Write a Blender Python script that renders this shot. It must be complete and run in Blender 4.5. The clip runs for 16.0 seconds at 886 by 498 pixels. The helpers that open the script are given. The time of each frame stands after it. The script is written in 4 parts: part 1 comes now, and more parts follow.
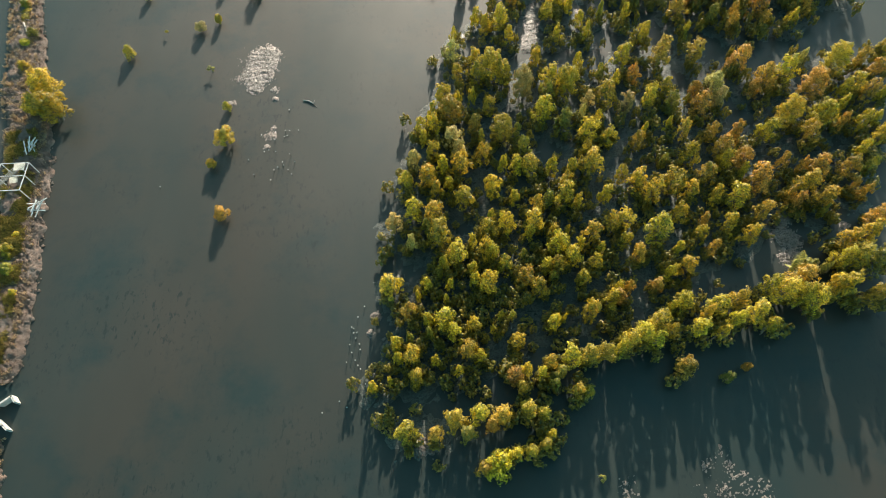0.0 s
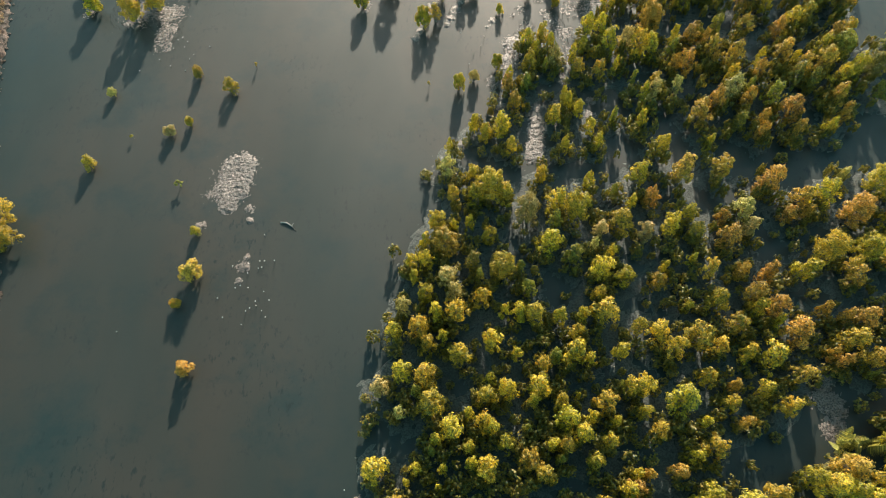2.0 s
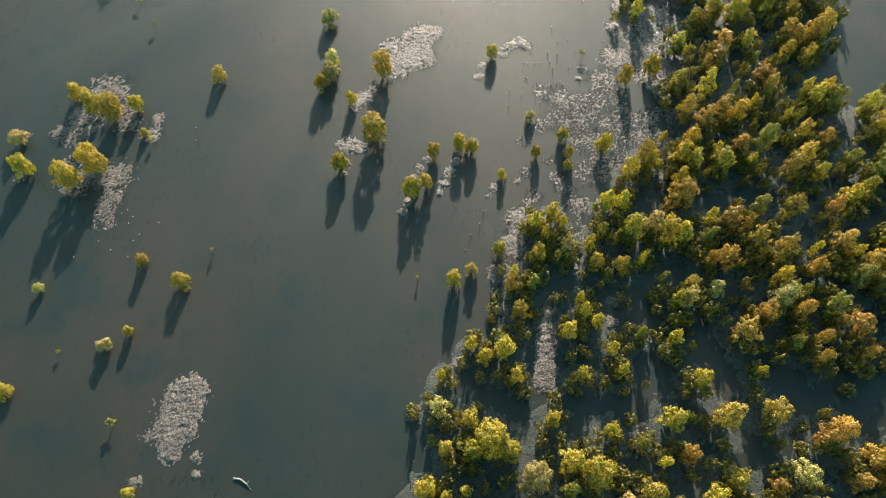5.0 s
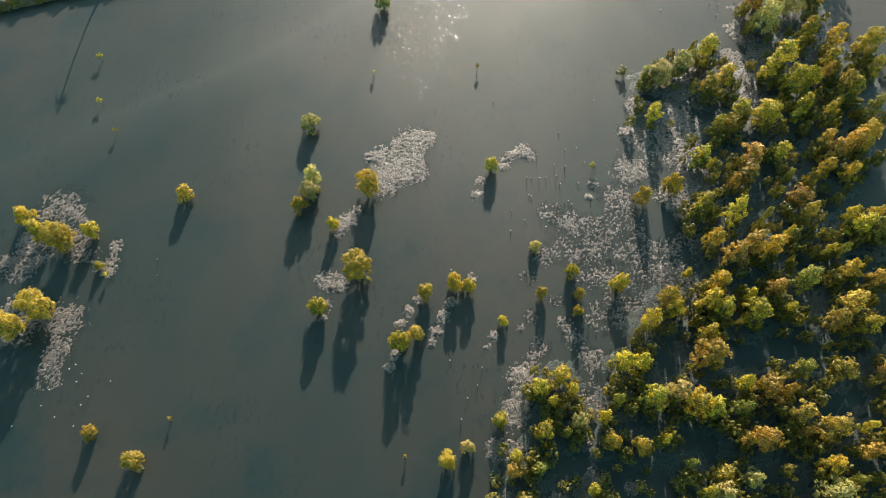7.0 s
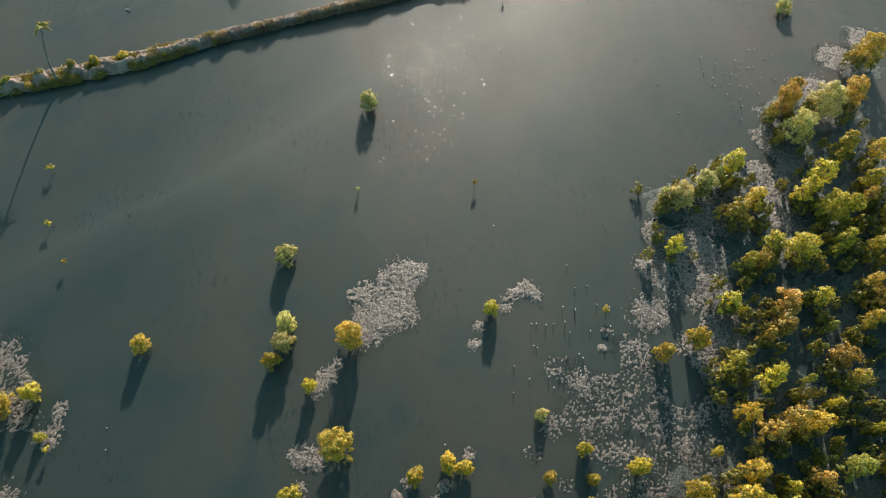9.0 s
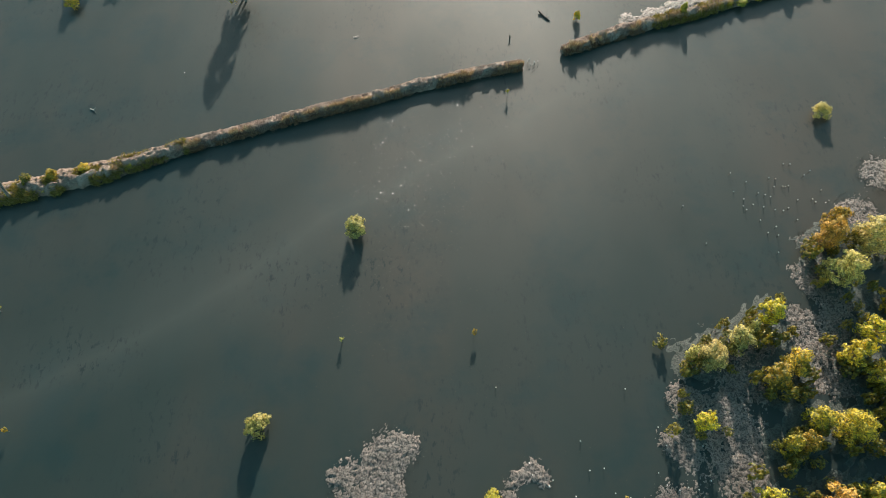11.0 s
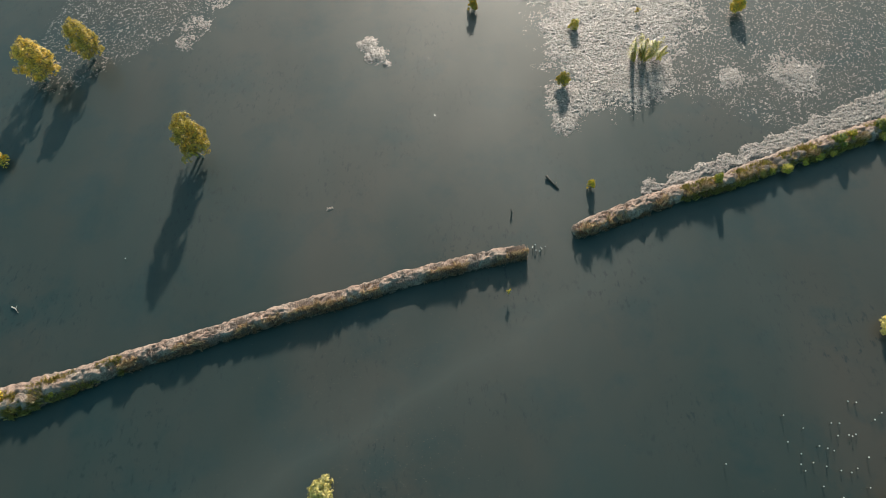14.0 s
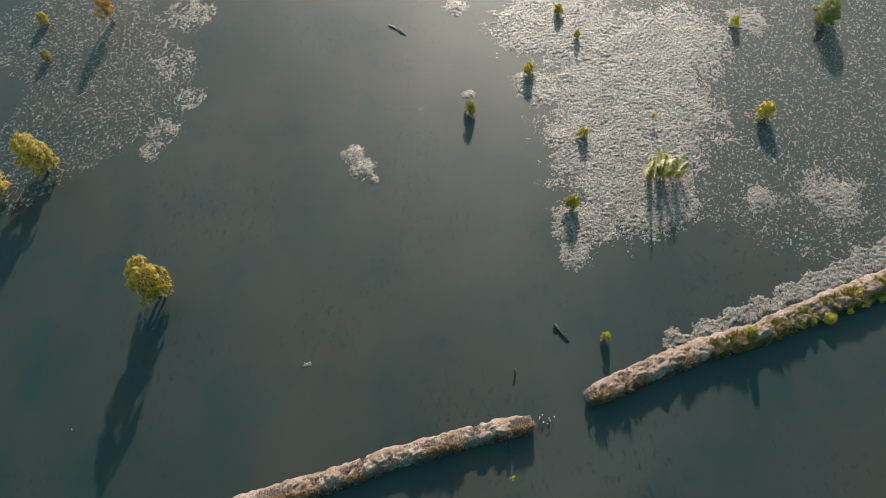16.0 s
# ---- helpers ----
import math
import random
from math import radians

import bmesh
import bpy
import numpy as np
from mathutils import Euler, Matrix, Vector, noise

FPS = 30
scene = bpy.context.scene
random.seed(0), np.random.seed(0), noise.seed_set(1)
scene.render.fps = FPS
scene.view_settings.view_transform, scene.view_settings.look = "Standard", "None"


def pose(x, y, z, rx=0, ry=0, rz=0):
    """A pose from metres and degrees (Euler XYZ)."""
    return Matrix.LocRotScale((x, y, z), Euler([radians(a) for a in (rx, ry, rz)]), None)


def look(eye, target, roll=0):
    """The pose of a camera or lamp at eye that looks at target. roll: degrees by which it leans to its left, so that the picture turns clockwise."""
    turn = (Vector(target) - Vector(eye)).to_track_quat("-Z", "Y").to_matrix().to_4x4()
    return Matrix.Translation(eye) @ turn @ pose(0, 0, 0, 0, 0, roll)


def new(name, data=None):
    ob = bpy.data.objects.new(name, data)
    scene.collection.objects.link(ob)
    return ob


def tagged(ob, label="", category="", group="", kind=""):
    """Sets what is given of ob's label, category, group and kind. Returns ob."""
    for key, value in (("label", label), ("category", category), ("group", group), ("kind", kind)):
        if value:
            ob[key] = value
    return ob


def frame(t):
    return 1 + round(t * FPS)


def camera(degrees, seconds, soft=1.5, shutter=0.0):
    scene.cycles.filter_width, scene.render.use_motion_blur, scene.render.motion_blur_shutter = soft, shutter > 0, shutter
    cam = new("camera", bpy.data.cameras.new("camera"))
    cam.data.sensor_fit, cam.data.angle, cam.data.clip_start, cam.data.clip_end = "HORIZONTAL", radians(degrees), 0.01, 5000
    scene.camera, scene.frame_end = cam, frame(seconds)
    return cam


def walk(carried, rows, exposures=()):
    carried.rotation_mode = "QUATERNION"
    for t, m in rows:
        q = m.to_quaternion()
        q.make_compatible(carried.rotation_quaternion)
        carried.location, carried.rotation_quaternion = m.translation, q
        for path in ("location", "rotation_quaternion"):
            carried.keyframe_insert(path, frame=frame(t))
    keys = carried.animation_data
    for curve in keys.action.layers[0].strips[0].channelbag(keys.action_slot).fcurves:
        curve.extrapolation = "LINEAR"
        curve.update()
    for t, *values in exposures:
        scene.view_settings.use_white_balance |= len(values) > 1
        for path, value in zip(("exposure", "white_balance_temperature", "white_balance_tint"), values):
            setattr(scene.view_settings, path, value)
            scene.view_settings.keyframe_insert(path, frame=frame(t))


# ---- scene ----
cam = camera(73.8, 16.0, soft=0.6)
PATH = [
    (0, (0.077, -0.718, 61.567), (0.091, 0.201, 59.791), -1.8),
    (0.5, (0.673, 4.028, 61.642), (0.684, 4.947, 59.865), -1.9),
    (1, (1.219, 8.82, 61.719), (1.228, 9.736, 59.941), -2.0),
    (1.5, (1.647, 13.686, 61.757), (1.651, 14.6, 59.978), -2.2),
    (2, (2.002, 18.559, 61.741), (2.004, 19.471, 59.961), -2.3),
    (2.5, (2.309, 23.33, 61.722), (2.312, 24.242, 59.943), -2.3),
    (3, (2.601, 28.086, 61.641), (2.604, 29.0, 59.862), -2.2),
    (3.5, (2.932, 32.833, 61.623), (2.935, 33.748, 59.844), -2.2),
    (4, (3.324, 37.638, 61.616), (3.327, 38.554, 59.838), -2.3),
    (4.2, (3.502, 39.558, 61.605), (3.504, 40.477, 59.828), -2.3),
    (6.3, (5.61, 59.609, 61.217), (5.595, 60.533, 59.444), -3.5),
    (6.5, (5.801, 61.534, 61.201), (5.785, 62.461, 59.428), -3.5),
    (7, (6.232, 66.376, 61.141), (6.216, 67.302, 59.368), -3.6),
    (7.5, (6.622, 71.174, 61.099), (6.606, 72.101, 59.327), -3.7),
    (8, (6.942, 75.934, 61.038), (6.927, 76.862, 59.266), -3.6),
    (8.5, (7.231, 80.606, 61.0), (7.219, 81.536, 59.23), -3.5),
    (9, (7.498, 85.36, 60.936), (7.49, 86.29, 59.166), -3.3),
    (9.5, (7.784, 90.172, 60.84), (7.778, 91.106, 59.071), -3.2),
    (10, (8.202, 94.804, 60.802), (8.193, 95.74, 59.035), -3.4),
    (10.2, (8.411, 96.681, 60.797), (8.398, 97.62, 59.031), -3.5),
    (12.3, (10.792, 116.738, 61.071), (10.759, 117.675, 59.304), -4.6),
    (12.5, (10.996, 118.662, 61.074), (10.962, 119.601, 59.309), -4.6),
    (13, (11.423, 123.453, 61.084), (11.386, 124.393, 59.319), -4.8),
    (13.5, (11.752, 128.214, 61.096), (11.717, 129.156, 59.332), -4.8),
    (14, (12.062, 133.006, 61.112), (12.028, 133.95, 59.35), -4.7),
    (14.5, (12.439, 137.808, 61.139), (12.405, 138.753, 59.377), -4.7),
    (15, (12.817, 142.63, 61.16), (12.783, 143.578, 59.399), -4.8),
    (15.5, (13.188, 147.424, 61.189), (13.153, 148.374, 59.43), -4.9),
    (16, (13.51, 152.192, 61.211), (13.476, 153.145, 59.453), -4.9),
]
walk(cam, [(t, look(eye, target, roll)) for t, eye, target, roll in PATH], exposures=[(0, 1.05, 5900, -12), (7, 0.92, 5700, -13), (16, 0.74, 5570, -13)])

# ---- light: low morning sun ahead of the flight, clear sky ----
SUN_EL, SUN_AZ = 19.3, 7.5   # degrees; azimuth from +y towards +x
world = bpy.data.worlds.new("world")
scene.world = world
world.use_nodes = True
wn = world.node_tree
sky = wn.nodes.new("ShaderNodeTexSky")
sky.sky_type = "NISHITA"
sky.sun_disc = False
sky.sun_elevation = radians(SUN_EL)
sky.sun_rotation = radians(SUN_AZ)
sky.dust_density, sky.ozone_density = 2.0, 0.3
haze = wn.nodes.new("ShaderNodeHueSaturation")   # thin morning haze
haze.inputs["Hue"].default_value = 0.455
haze.inputs["Saturation"].default_value = 1.1
wn.links.new(sky.outputs[0], haze.inputs["Color"])
wn.links.new(haze.outputs[0], wn.nodes["Background"].inputs[0])
wn.nodes["Background"].inputs[1].default_value = 0.115
sd = bpy.data.lights.new("sun", "SUN")
sd.energy, sd.angle, sd.color = 5.0, radians(0.6), (1.0, 0.74, 0.62)
sun = new("sun", sd)
sun.rotation_euler = Euler((radians(90 - SUN_EL), 0, radians(180 - SUN_AZ)))
SUN_WAY = Vector((math.sin(radians(SUN_AZ)) * math.cos(radians(SUN_EL)), math.cos(radians(SUN_AZ)) * math.cos(radians(SUN_EL)), math.sin(radians(SUN_EL))))
sun.matrix_world = SUN_WAY.to_track_quat("Z", "Y").to_matrix().to_4x4()


# ---- materials ----
class Mat:
    """A node material with short helpers."""

    def __init__(self, name):
        self.m = bpy.data.materials.new(name)
        self.m.use_nodes = True
        self.t = self.m.node_tree
        self.b = self.t.nodes["Principled BSDF"]
        self.out = self.t.nodes["Material Output"]
        self.co = self.t.nodes.new("ShaderNodeNewGeometry").outputs["Position"]

    def node(self, kind, **kw):
        n = self.t.nodes.new(kind)
        for k, v in kw.items():
            n.inputs[k.replace("_", " ")].default_value = v
        return n

    def link(self, a, b):
        self.t.links.new(a, b)
        return b

    def noise(self, scale, detail=4.0, rough=0.55, co=None, stretch=None):
        n = self.node("ShaderNodeTexNoise", Scale=scale, Detail=detail, Roughness=rough)
        src = self.co if co is None else co
        if stretch:
            mp = self.t.nodes.new("ShaderNodeMapping")
            mp.inputs["Scale"].default_value = stretch
            self.link(src, mp.inputs[0])
            src = mp.outputs[0]
        self.link(src, n.inputs["Vector"])
        return n.outputs["Fac"]

    def ramp(self, fac, *stops):
        n = self.t.nodes.new("ShaderNodeValToRGB")
        el = n.color_ramp.elements
        while len(el) < len(stops):
            el.new(0.5)
        for e, (p, c) in zip(el, stops):
            e.position = p
            e.color = (*c, 1) if len(c) == 3 else c
        self.link(fac, n.inputs[0])
        return n.outputs[0]

    def mix(self, fac, a, b, how="MIX"):
        n = self.t.nodes.new("ShaderNodeMix")
        n.data_type, n.blend_type = "RGBA", how
        for s, v in ((n.inputs["Factor"], fac), (n.inputs[6], a), (n.inputs[7], b)):
            if isinstance(v, (int, float)):
                s.default_value = v
            elif isinstance(v, tuple):
                s.default_value = (*v, 1)
            else:
                self.link(v, s)
        return n.outputs[2]

    def math(self, op, a, b=0.0):
        n = self.t.nodes.new("ShaderNodeMath")
        n.operation = op
        for s, v in zip(n.inputs, (a, b)):
            if isinstance(v, (int, float)):
                s.default_value = v
            else:
                self.link(v, s)
        return n.outputs[0]

    def bump(self, h, strength, dist):
        n = self.node("ShaderNodeBump", Strength=strength, Distance=dist)
        self.link(h, n.inputs["Height"])
        self.link(n.outputs[0], self.b.inputs["Normal"])

    def base(self, c):
        if isinstance(c, tuple):
            self.b.inputs["Base Color"].default_value = (*c, 1)
        else:
            self.link(c, self.b.inputs["Base Color"])
        return self

    def set(self, **kw):
        for k, v in kw.items():
            self.b.inputs[k.replace("_", " ")].default_value = v
        return self


PLUME = (0.58, 143.5)   # slope and y of the silt plume's line


def gray(v):
    return (v, v, v)


def make_water():
    m = Mat("flood_water")
    silt = m.noise(0.018, 5, 0.6)
    a = m.ramp(silt, (0.36, (0.012, 0.023, 0.020)), (0.5, (0.020, 0.027, 0.023)), (0.64, (0.030, 0.031, 0.025)))
    streak = m.noise(0.05, 4, 0.6, stretch=(1.0, 0.35, 1.0))
    c = m.mix(m.ramp(streak, (0.5, gray(0.0)), (0.68, gray(0.5))), a, (0.008, 0.024, 0.023))
    brown = m.noise(0.022, 4, 0.55, stretch=(1.6, 0.5, 1.0))
    c = m.mix(m.ramp(brown, (0.48, gray(0.0)), (0.66, gray(0.7))), c, (0.042, 0.034, 0.025))
    cloudy = m.noise(0.11, 5, 0.65)
    c = m.mix(m.ramp(cloudy, (0.50, gray(0.0)), (0.66, gray(0.75))), c, (0.005, 0.021, 0.022))
    # a paler plume of silt that drifts from the gap in the dike
    sep = m.t.nodes.new("ShaderNodeSeparateXYZ")
    m.link(m.co, sep.inputs[0])
    x, y = sep.outputs[0], sep.outputs[1]
    bend = m.math("MULTIPLY", m.math("SUBTRACT", m.noise(0.03, 3, 0.5), 0.5), 14.0)
    off = m.math("ABSOLUTE", m.math("ADD", m.math("SUBTRACT", y, m.math("ADD", m.math("MULTIPLY", x, PLUME[0]), PLUME[1])), bend))
    band = m.ramp(m.math("DIVIDE", off, 9.0), (0.0, gray(0.55)), (0.25, gray(0.3)), (1.0, gray(0)))
    c = m.mix(m.math("MULTIPLY", band, m.ramp(m.math("DIVIDE", m.math("ABSOLUTE", m.math("ADD", x, 10.0)), 55.0), (0.4, gray(1.0)), (1.0, gray(0.0)))), c, (0.056, 0.060, 0.052))
    # drowned weed: short dark streaks in loose beds
    weed = m.noise(1.6, 6, 0.7, stretch=(1.0, 0.45, 1.0))
    beds = m.noise(0.07, 3, 0.5)
    w = m.math("MULTIPLY", m.ramp(weed, (0.55, gray(0)), (0.63, gray(1))), m.ramp(beds, (0.47, gray(0)), (0.62, gray(0.9))))
    c = m.mix(w, c, (0.004, 0.012, 0.013))
    m.base(c).set(Roughness=0.62, IOR=1.52)
    m.b.inputs["Specular Tint"].default_value = (1.0, 0.98, 0.96, 1)
    m.bump(m.noise(0.9, 3, 0.5, stretch=(1, 0.5, 1)), 0.12, 0.05)
    # still water between the ripples mirrors the sky
    still = m.node("ShaderNodeBsdfPrincipled", Roughness=0.13, IOR=1.42)
    still.inputs["Specular Tint"].default_value = (1.0, 0.98, 0.96, 1)
    m.link(c, still.inputs["Base Color"])
    ms = m.t.nodes.new("ShaderNodeMixShader")
    m.link(m.ramp(m.noise(0.035, 4, 0.6, stretch=(1, 0.5, 1)), (0.35, gray(0.08)), (0.65, gray(0.4))), ms.inputs[0])
    m.link(m.b.outputs[0], ms.inputs[1])
    m.link(still.outputs[0], ms.inputs[2])
    m.link(ms.outputs[0], m.out.inputs[0])
    return m.m


def make_mud(name, dark, light, low, rough):
    m = Mat(name)
    big = m.noise(0.35, 4, 0.6)
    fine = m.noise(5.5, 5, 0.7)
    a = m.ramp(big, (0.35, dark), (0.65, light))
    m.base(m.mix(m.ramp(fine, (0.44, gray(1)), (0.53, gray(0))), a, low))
    m.set(IOR=1.55)
    m.link(m.ramp(m.noise(1.3, 4, 0.6), (0.35, gray(rough[0])), (0.65, gray(rough[1]))), m.b.inputs["Roughness"])
    m.bump(fine, 1.0, 0.16)
    return m.m


def make_leaves(name, dark, light, glow):
    m = Mat(name)
    rnd = m.t.nodes.new("ShaderNodeObjectInfo").outputs["Random"]
    geo = m.t.nodes.new("ShaderNodeNewGeometry").outputs["Random Per Island"]
    c = m.mix(m.ramp(geo, (0.0, gray(0)), (1.0, gray(1))), dark, light)
    hsv = m.node("ShaderNodeHueSaturation")
    m.link(c, hsv.inputs["Color"])
    m.link(m.math("ADD", m.math("MULTIPLY", rnd, 0.035), 0.474), hsv.inputs["Hue"])
    m.link(m.math("ADD", m.math("MULTIPLY", m.math("FRACT", m.math("MULTIPLY", rnd, 7.3)), 0.5), 0.75), hsv.inputs["Value"])
    c = hsv.outputs[0]
    m.base(c).set(Roughness=0.5)
    tr = m.t.nodes.new("ShaderNodeBsdfTranslucent")
    m.link(m.mix(1.0, c, glow, "MULTIPLY"), tr.inputs["Color"])
    ms = m.t.nodes.new("ShaderNodeMixShader")
    ms.inputs[0].default_value = 0.26
    m.link(m.b.outputs[0], ms.inputs[1])
    m.link(tr.outputs[0], ms.inputs[2])
    m.link(ms.outputs[0], m.out.inputs[0])
    return m.m


def make_bark(name, dark, light):
    m = Mat(name)
    m.base(m.ramp(m.noise(6, 4, 0.6, stretch=(1, 1, 0.2)), (0.35, dark), (0.65, light))).set(Roughness=0.85)
    m.bump(m.noise(14, 3), 0.6, 0.02)
    return m.m


def make_earth(name, k):
    m = Mat(name)
    big = m.noise(0.5, 5, 0.6)
    fine = m.noise(7.0, 5, 0.7)
    a = m.ramp(big, (0.3, (0.25 * k, 0.165 * k, 0.125 * k)), (0.5, (0.38 * k, 0.28 * k, 0.225 * k)), (0.7, (0.50 * k, 0.40 * k, 0.34 * k)))
    m.base(m.mix(m.ramp(fine, (0.36, gray(0.8)), (0.48, gray(0))), a, (0.10, 0.075, 0.055))).set(Roughness=0.9)
    m.bump(fine, 1.0, 0.3)
    return m.m


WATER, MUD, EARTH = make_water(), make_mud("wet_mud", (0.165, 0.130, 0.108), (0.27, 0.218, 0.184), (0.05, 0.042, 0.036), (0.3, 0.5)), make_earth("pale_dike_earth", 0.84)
BANK_EARTH, CLOD_EARTH = make_earth("brown_bank_earth", 0.5), make_earth("dark_earth_clods", 0.5)
# mud with the stand's dark teal shade put into its colour
SHADE_MUD = make_mud("shade_toned_mud", (0.055, 0.070, 0.060), (0.105, 0.112, 0.095), (0.03, 0.038, 0.033), (0.5, 0.75))
LEAVES = [
    make_leaves("leaves_green", (0.050, 0.090, 0.036), (0.42, 0.38, 0.04), (1.6, 1.5, 0.6)),
    make_leaves("leaves_yellow_green", (0.075, 0.110, 0.030), (0.76, 0.60, 0.04), (1.6, 1.45, 0.5)),
    make_leaves("leaves_ochre", (0.11, 0.105, 0.032), (0.74, 0.52, 0.07), (1.5, 1.3, 0.5)),
    make_leaves("leaves_pale", (0.16, 0.165, 0.05), (0.74, 0.62, 0.20), (1.4, 1.4, 0.9)),
]
BARK = make_bark("grey_bark", (0.10, 0.088, 0.075), (0.30, 0.27, 0.235))
DARKWOOD = make_bark("wet_dark_wood", (0.03, 0.026, 0.022), (0.09, 0.075, 0.06))
GREYWOOD = make_bark("bleached_wood", (0.22, 0.20, 0.18), (0.48, 0.45, 0.41))


# ---- mesh helpers ----
def mesh_of(name, verts, faces, material=None, smooth=False):
    me = bpy.data.meshes.new(name)
    me.from_pydata(verts, [], faces)
    if material:
        me.materials.append(material)
    if smooth:
        me.shade_smooth()
    me.update()
    return me


def quads_of(name, verts, faces, material):
    """As mesh_of, for large arrays of four-cornered faces."""
    me = bpy.data.meshes.new(name)
    me.vertices.add(len(verts))
    me.vertices.foreach_set("co", np.asarray(verts, np.float32).ravel())
    me.loops.add(len(faces) * 4)
    me.loops.foreach_set("vertex_index", np.asarray(faces, np.int32).ravel())
    me.polygons.add(len(faces))
    me.polygons.foreach_set("loop_start", np.arange(0, len(faces) * 4, 4, dtype=np.int32))
    me.materials.append(material)
    me.update(calc_edges=True)
    return me


def part(name, data, parent, label="", m=None):
    ob = new(name, data)
    ob.parent = parent
    if m is not None:
        ob.matrix_basis = m
    if label:
        ob["label"] = label
    return ob


def tube(pts, radii, sides=6, verts=None, faces=None):
    """Adds a tapered tube along pts to the lists, and returns them."""
    verts = [] if verts is None else verts
    faces = [] if faces is None else faces
    start = len(verts)
    for i, (p, r) in enumerate(zip(pts, radii)):
        p = Vector(p)
        d = (Vector(pts[min(i + 1, len(pts) - 1)]) - Vector(pts[max(i - 1, 0)])).normalized()
        u = d.orthogonal().normalized()
        v = d.cross(u)
        for k in range(sides):
            a = 2 * math.pi * k / sides
            verts.append(tuple(p + r * (math.cos(a) * u + math.sin(a) * v)))
    for i in range(len(pts) - 1):
        for k in range(sides):
            a, b = start + i * sides + k, start + i * sides + (k + 1) % sides
            faces.append((a, b, b + sides, a + sides))
    last = start + (len(pts) - 1) * sides
    faces.append(tuple(range(last, last + sides)))
    faces.append(tuple(reversed(range(start, start + sides))))
    return verts, faces


# ---- trees: crown radius 1, scaled when planted ----
def crown_mesh(rng, height, low, boughs, tufts, leaves, leaf, size, ragged, peak):
    """Boughs over a dome, steeper with peak, from low * height to height, each with tufts of leaf quads on its outer side; returns verts, faces and the boughs."""
    verts, faces, centres = [], [], []
    tops = height - size[1] * 0.8
    for i in range(boughs):
        q = (i + rng.random()) / boughs
        a = i * 2.4 + rng.uniform(-0.5, 0.5)
        wide = 0.98 * (1 - q * 0.97) ** peak * (0.85 + 0.15 * min(1, q * 3)) * (1 + ragged * noise.noise(Vector((math.cos(a) * 1.5, math.sin(a) * 1.5, i * 0.13 + height))))
        r = wide * rng.uniform(0.35, 0.78)
        centres.append((Vector((r * math.cos(a), r * math.sin(a), height * low + size[0] + (tops - height * low - size[0]) * q)), rng.uniform(*size)))
    for c, cr in centres:
        away = Vector((c.x, c.y, 0.35)).normalized()
        for _ in range(tufts):
            d = Vector((rng.gauss(0, 1), rng.gauss(0, 1), rng.gauss(0.35, 0.9))).normalized()
            d = (d + away * 0.45).normalized()
            t, tr = c + d * cr * rng.uniform(0.7, 1.05), cr * rng.uniform(0.34, 0.56)
            for _ in range(leaves):
                e = Vector((rng.gauss(0, 1), rng.gauss(0, 1), rng.gauss(0.3, 1))).normalized()
                p = t + e * tr * rng.uniform(0.45, 1.1)
                n = (e * 0.55 + d * 0.6 + Vector((rng.uniform(-1, 1), rng.uniform(-1, 1), rng.uniform(-0.6, 0.8))) * 0.3).normalized()
                u = n.orthogonal().normalized()
                u.rotate(Matrix.Rotation(rng.uniform(0, 6.28), 3, n))
                v = n.cross(u)
                L = leaf * rng.uniform(0.7, 1.35)
                w = L * 0.55
                k = len(verts)
                verts += [tuple(p - u * L * 0.5), tuple(p + v * w * 0.5 + n * L * 0.08), tuple(p + u * L * 0.5), tuple(p - v * w * 0.5 + n * L * 0.08)]
                faces.append((k, k + 1, k + 2, k + 3))
    return verts, faces, centres


def trunk_mesh(rng, height, low, centres, stems):
    verts, faces = [], []
    for s in range(stems):
        a = rng.uniform(0, 6.28)
        foot = Vector((0.2 * (stems > 1) * math.cos(a), 0.2 * (stems > 1) * math.sin(a), -0.3))
        fork = Vector((0.3 * rng.uniform(-1, 1), 0.3 * rng.uniform(-1, 1), height * (low + 0.12)))
        mid = foot.lerp(fork, 0.5) + Vector((rng.uniform(-0.1, 0.1), rng.uniform(-0.1, 0.1), 0))
        tube([foot, mid, fork], [0.075, 0.055, 0.042], 6, verts, faces)
        for c, cr in centres[s::stems][:7]:
            k = fork.lerp(c, 0.5) + Vector((0, 0, -0.08))
            tube([fork, k, c], [0.036, 0.025, 0.010], 4, verts, faces)
    return verts, faces


def tree_kinds(seed, heights, low, boughs, tufts, leaves, leaf, size, ragged, stems=0, peak=0.3):
    kinds = []
    rng = random.Random(seed)
    for i, h in enumerate(heights):
        v, f, cs = crown_mesh(rng, h, low * rng.uniform(0.8, 1.2), boughs + rng.randrange(-2, 3), tufts, leaves, leaf, size, ragged, peak)
        tv, tf = trunk_mesh(rng, h, low, cs, stems or 1 + i % 3)
        trunk = mesh_of("trunk", tv, tf, BARK, True)
        kinds.append(([mesh_of("crown", v, f, mat) for mat in LEAVES], trunk, h))
    return kinds


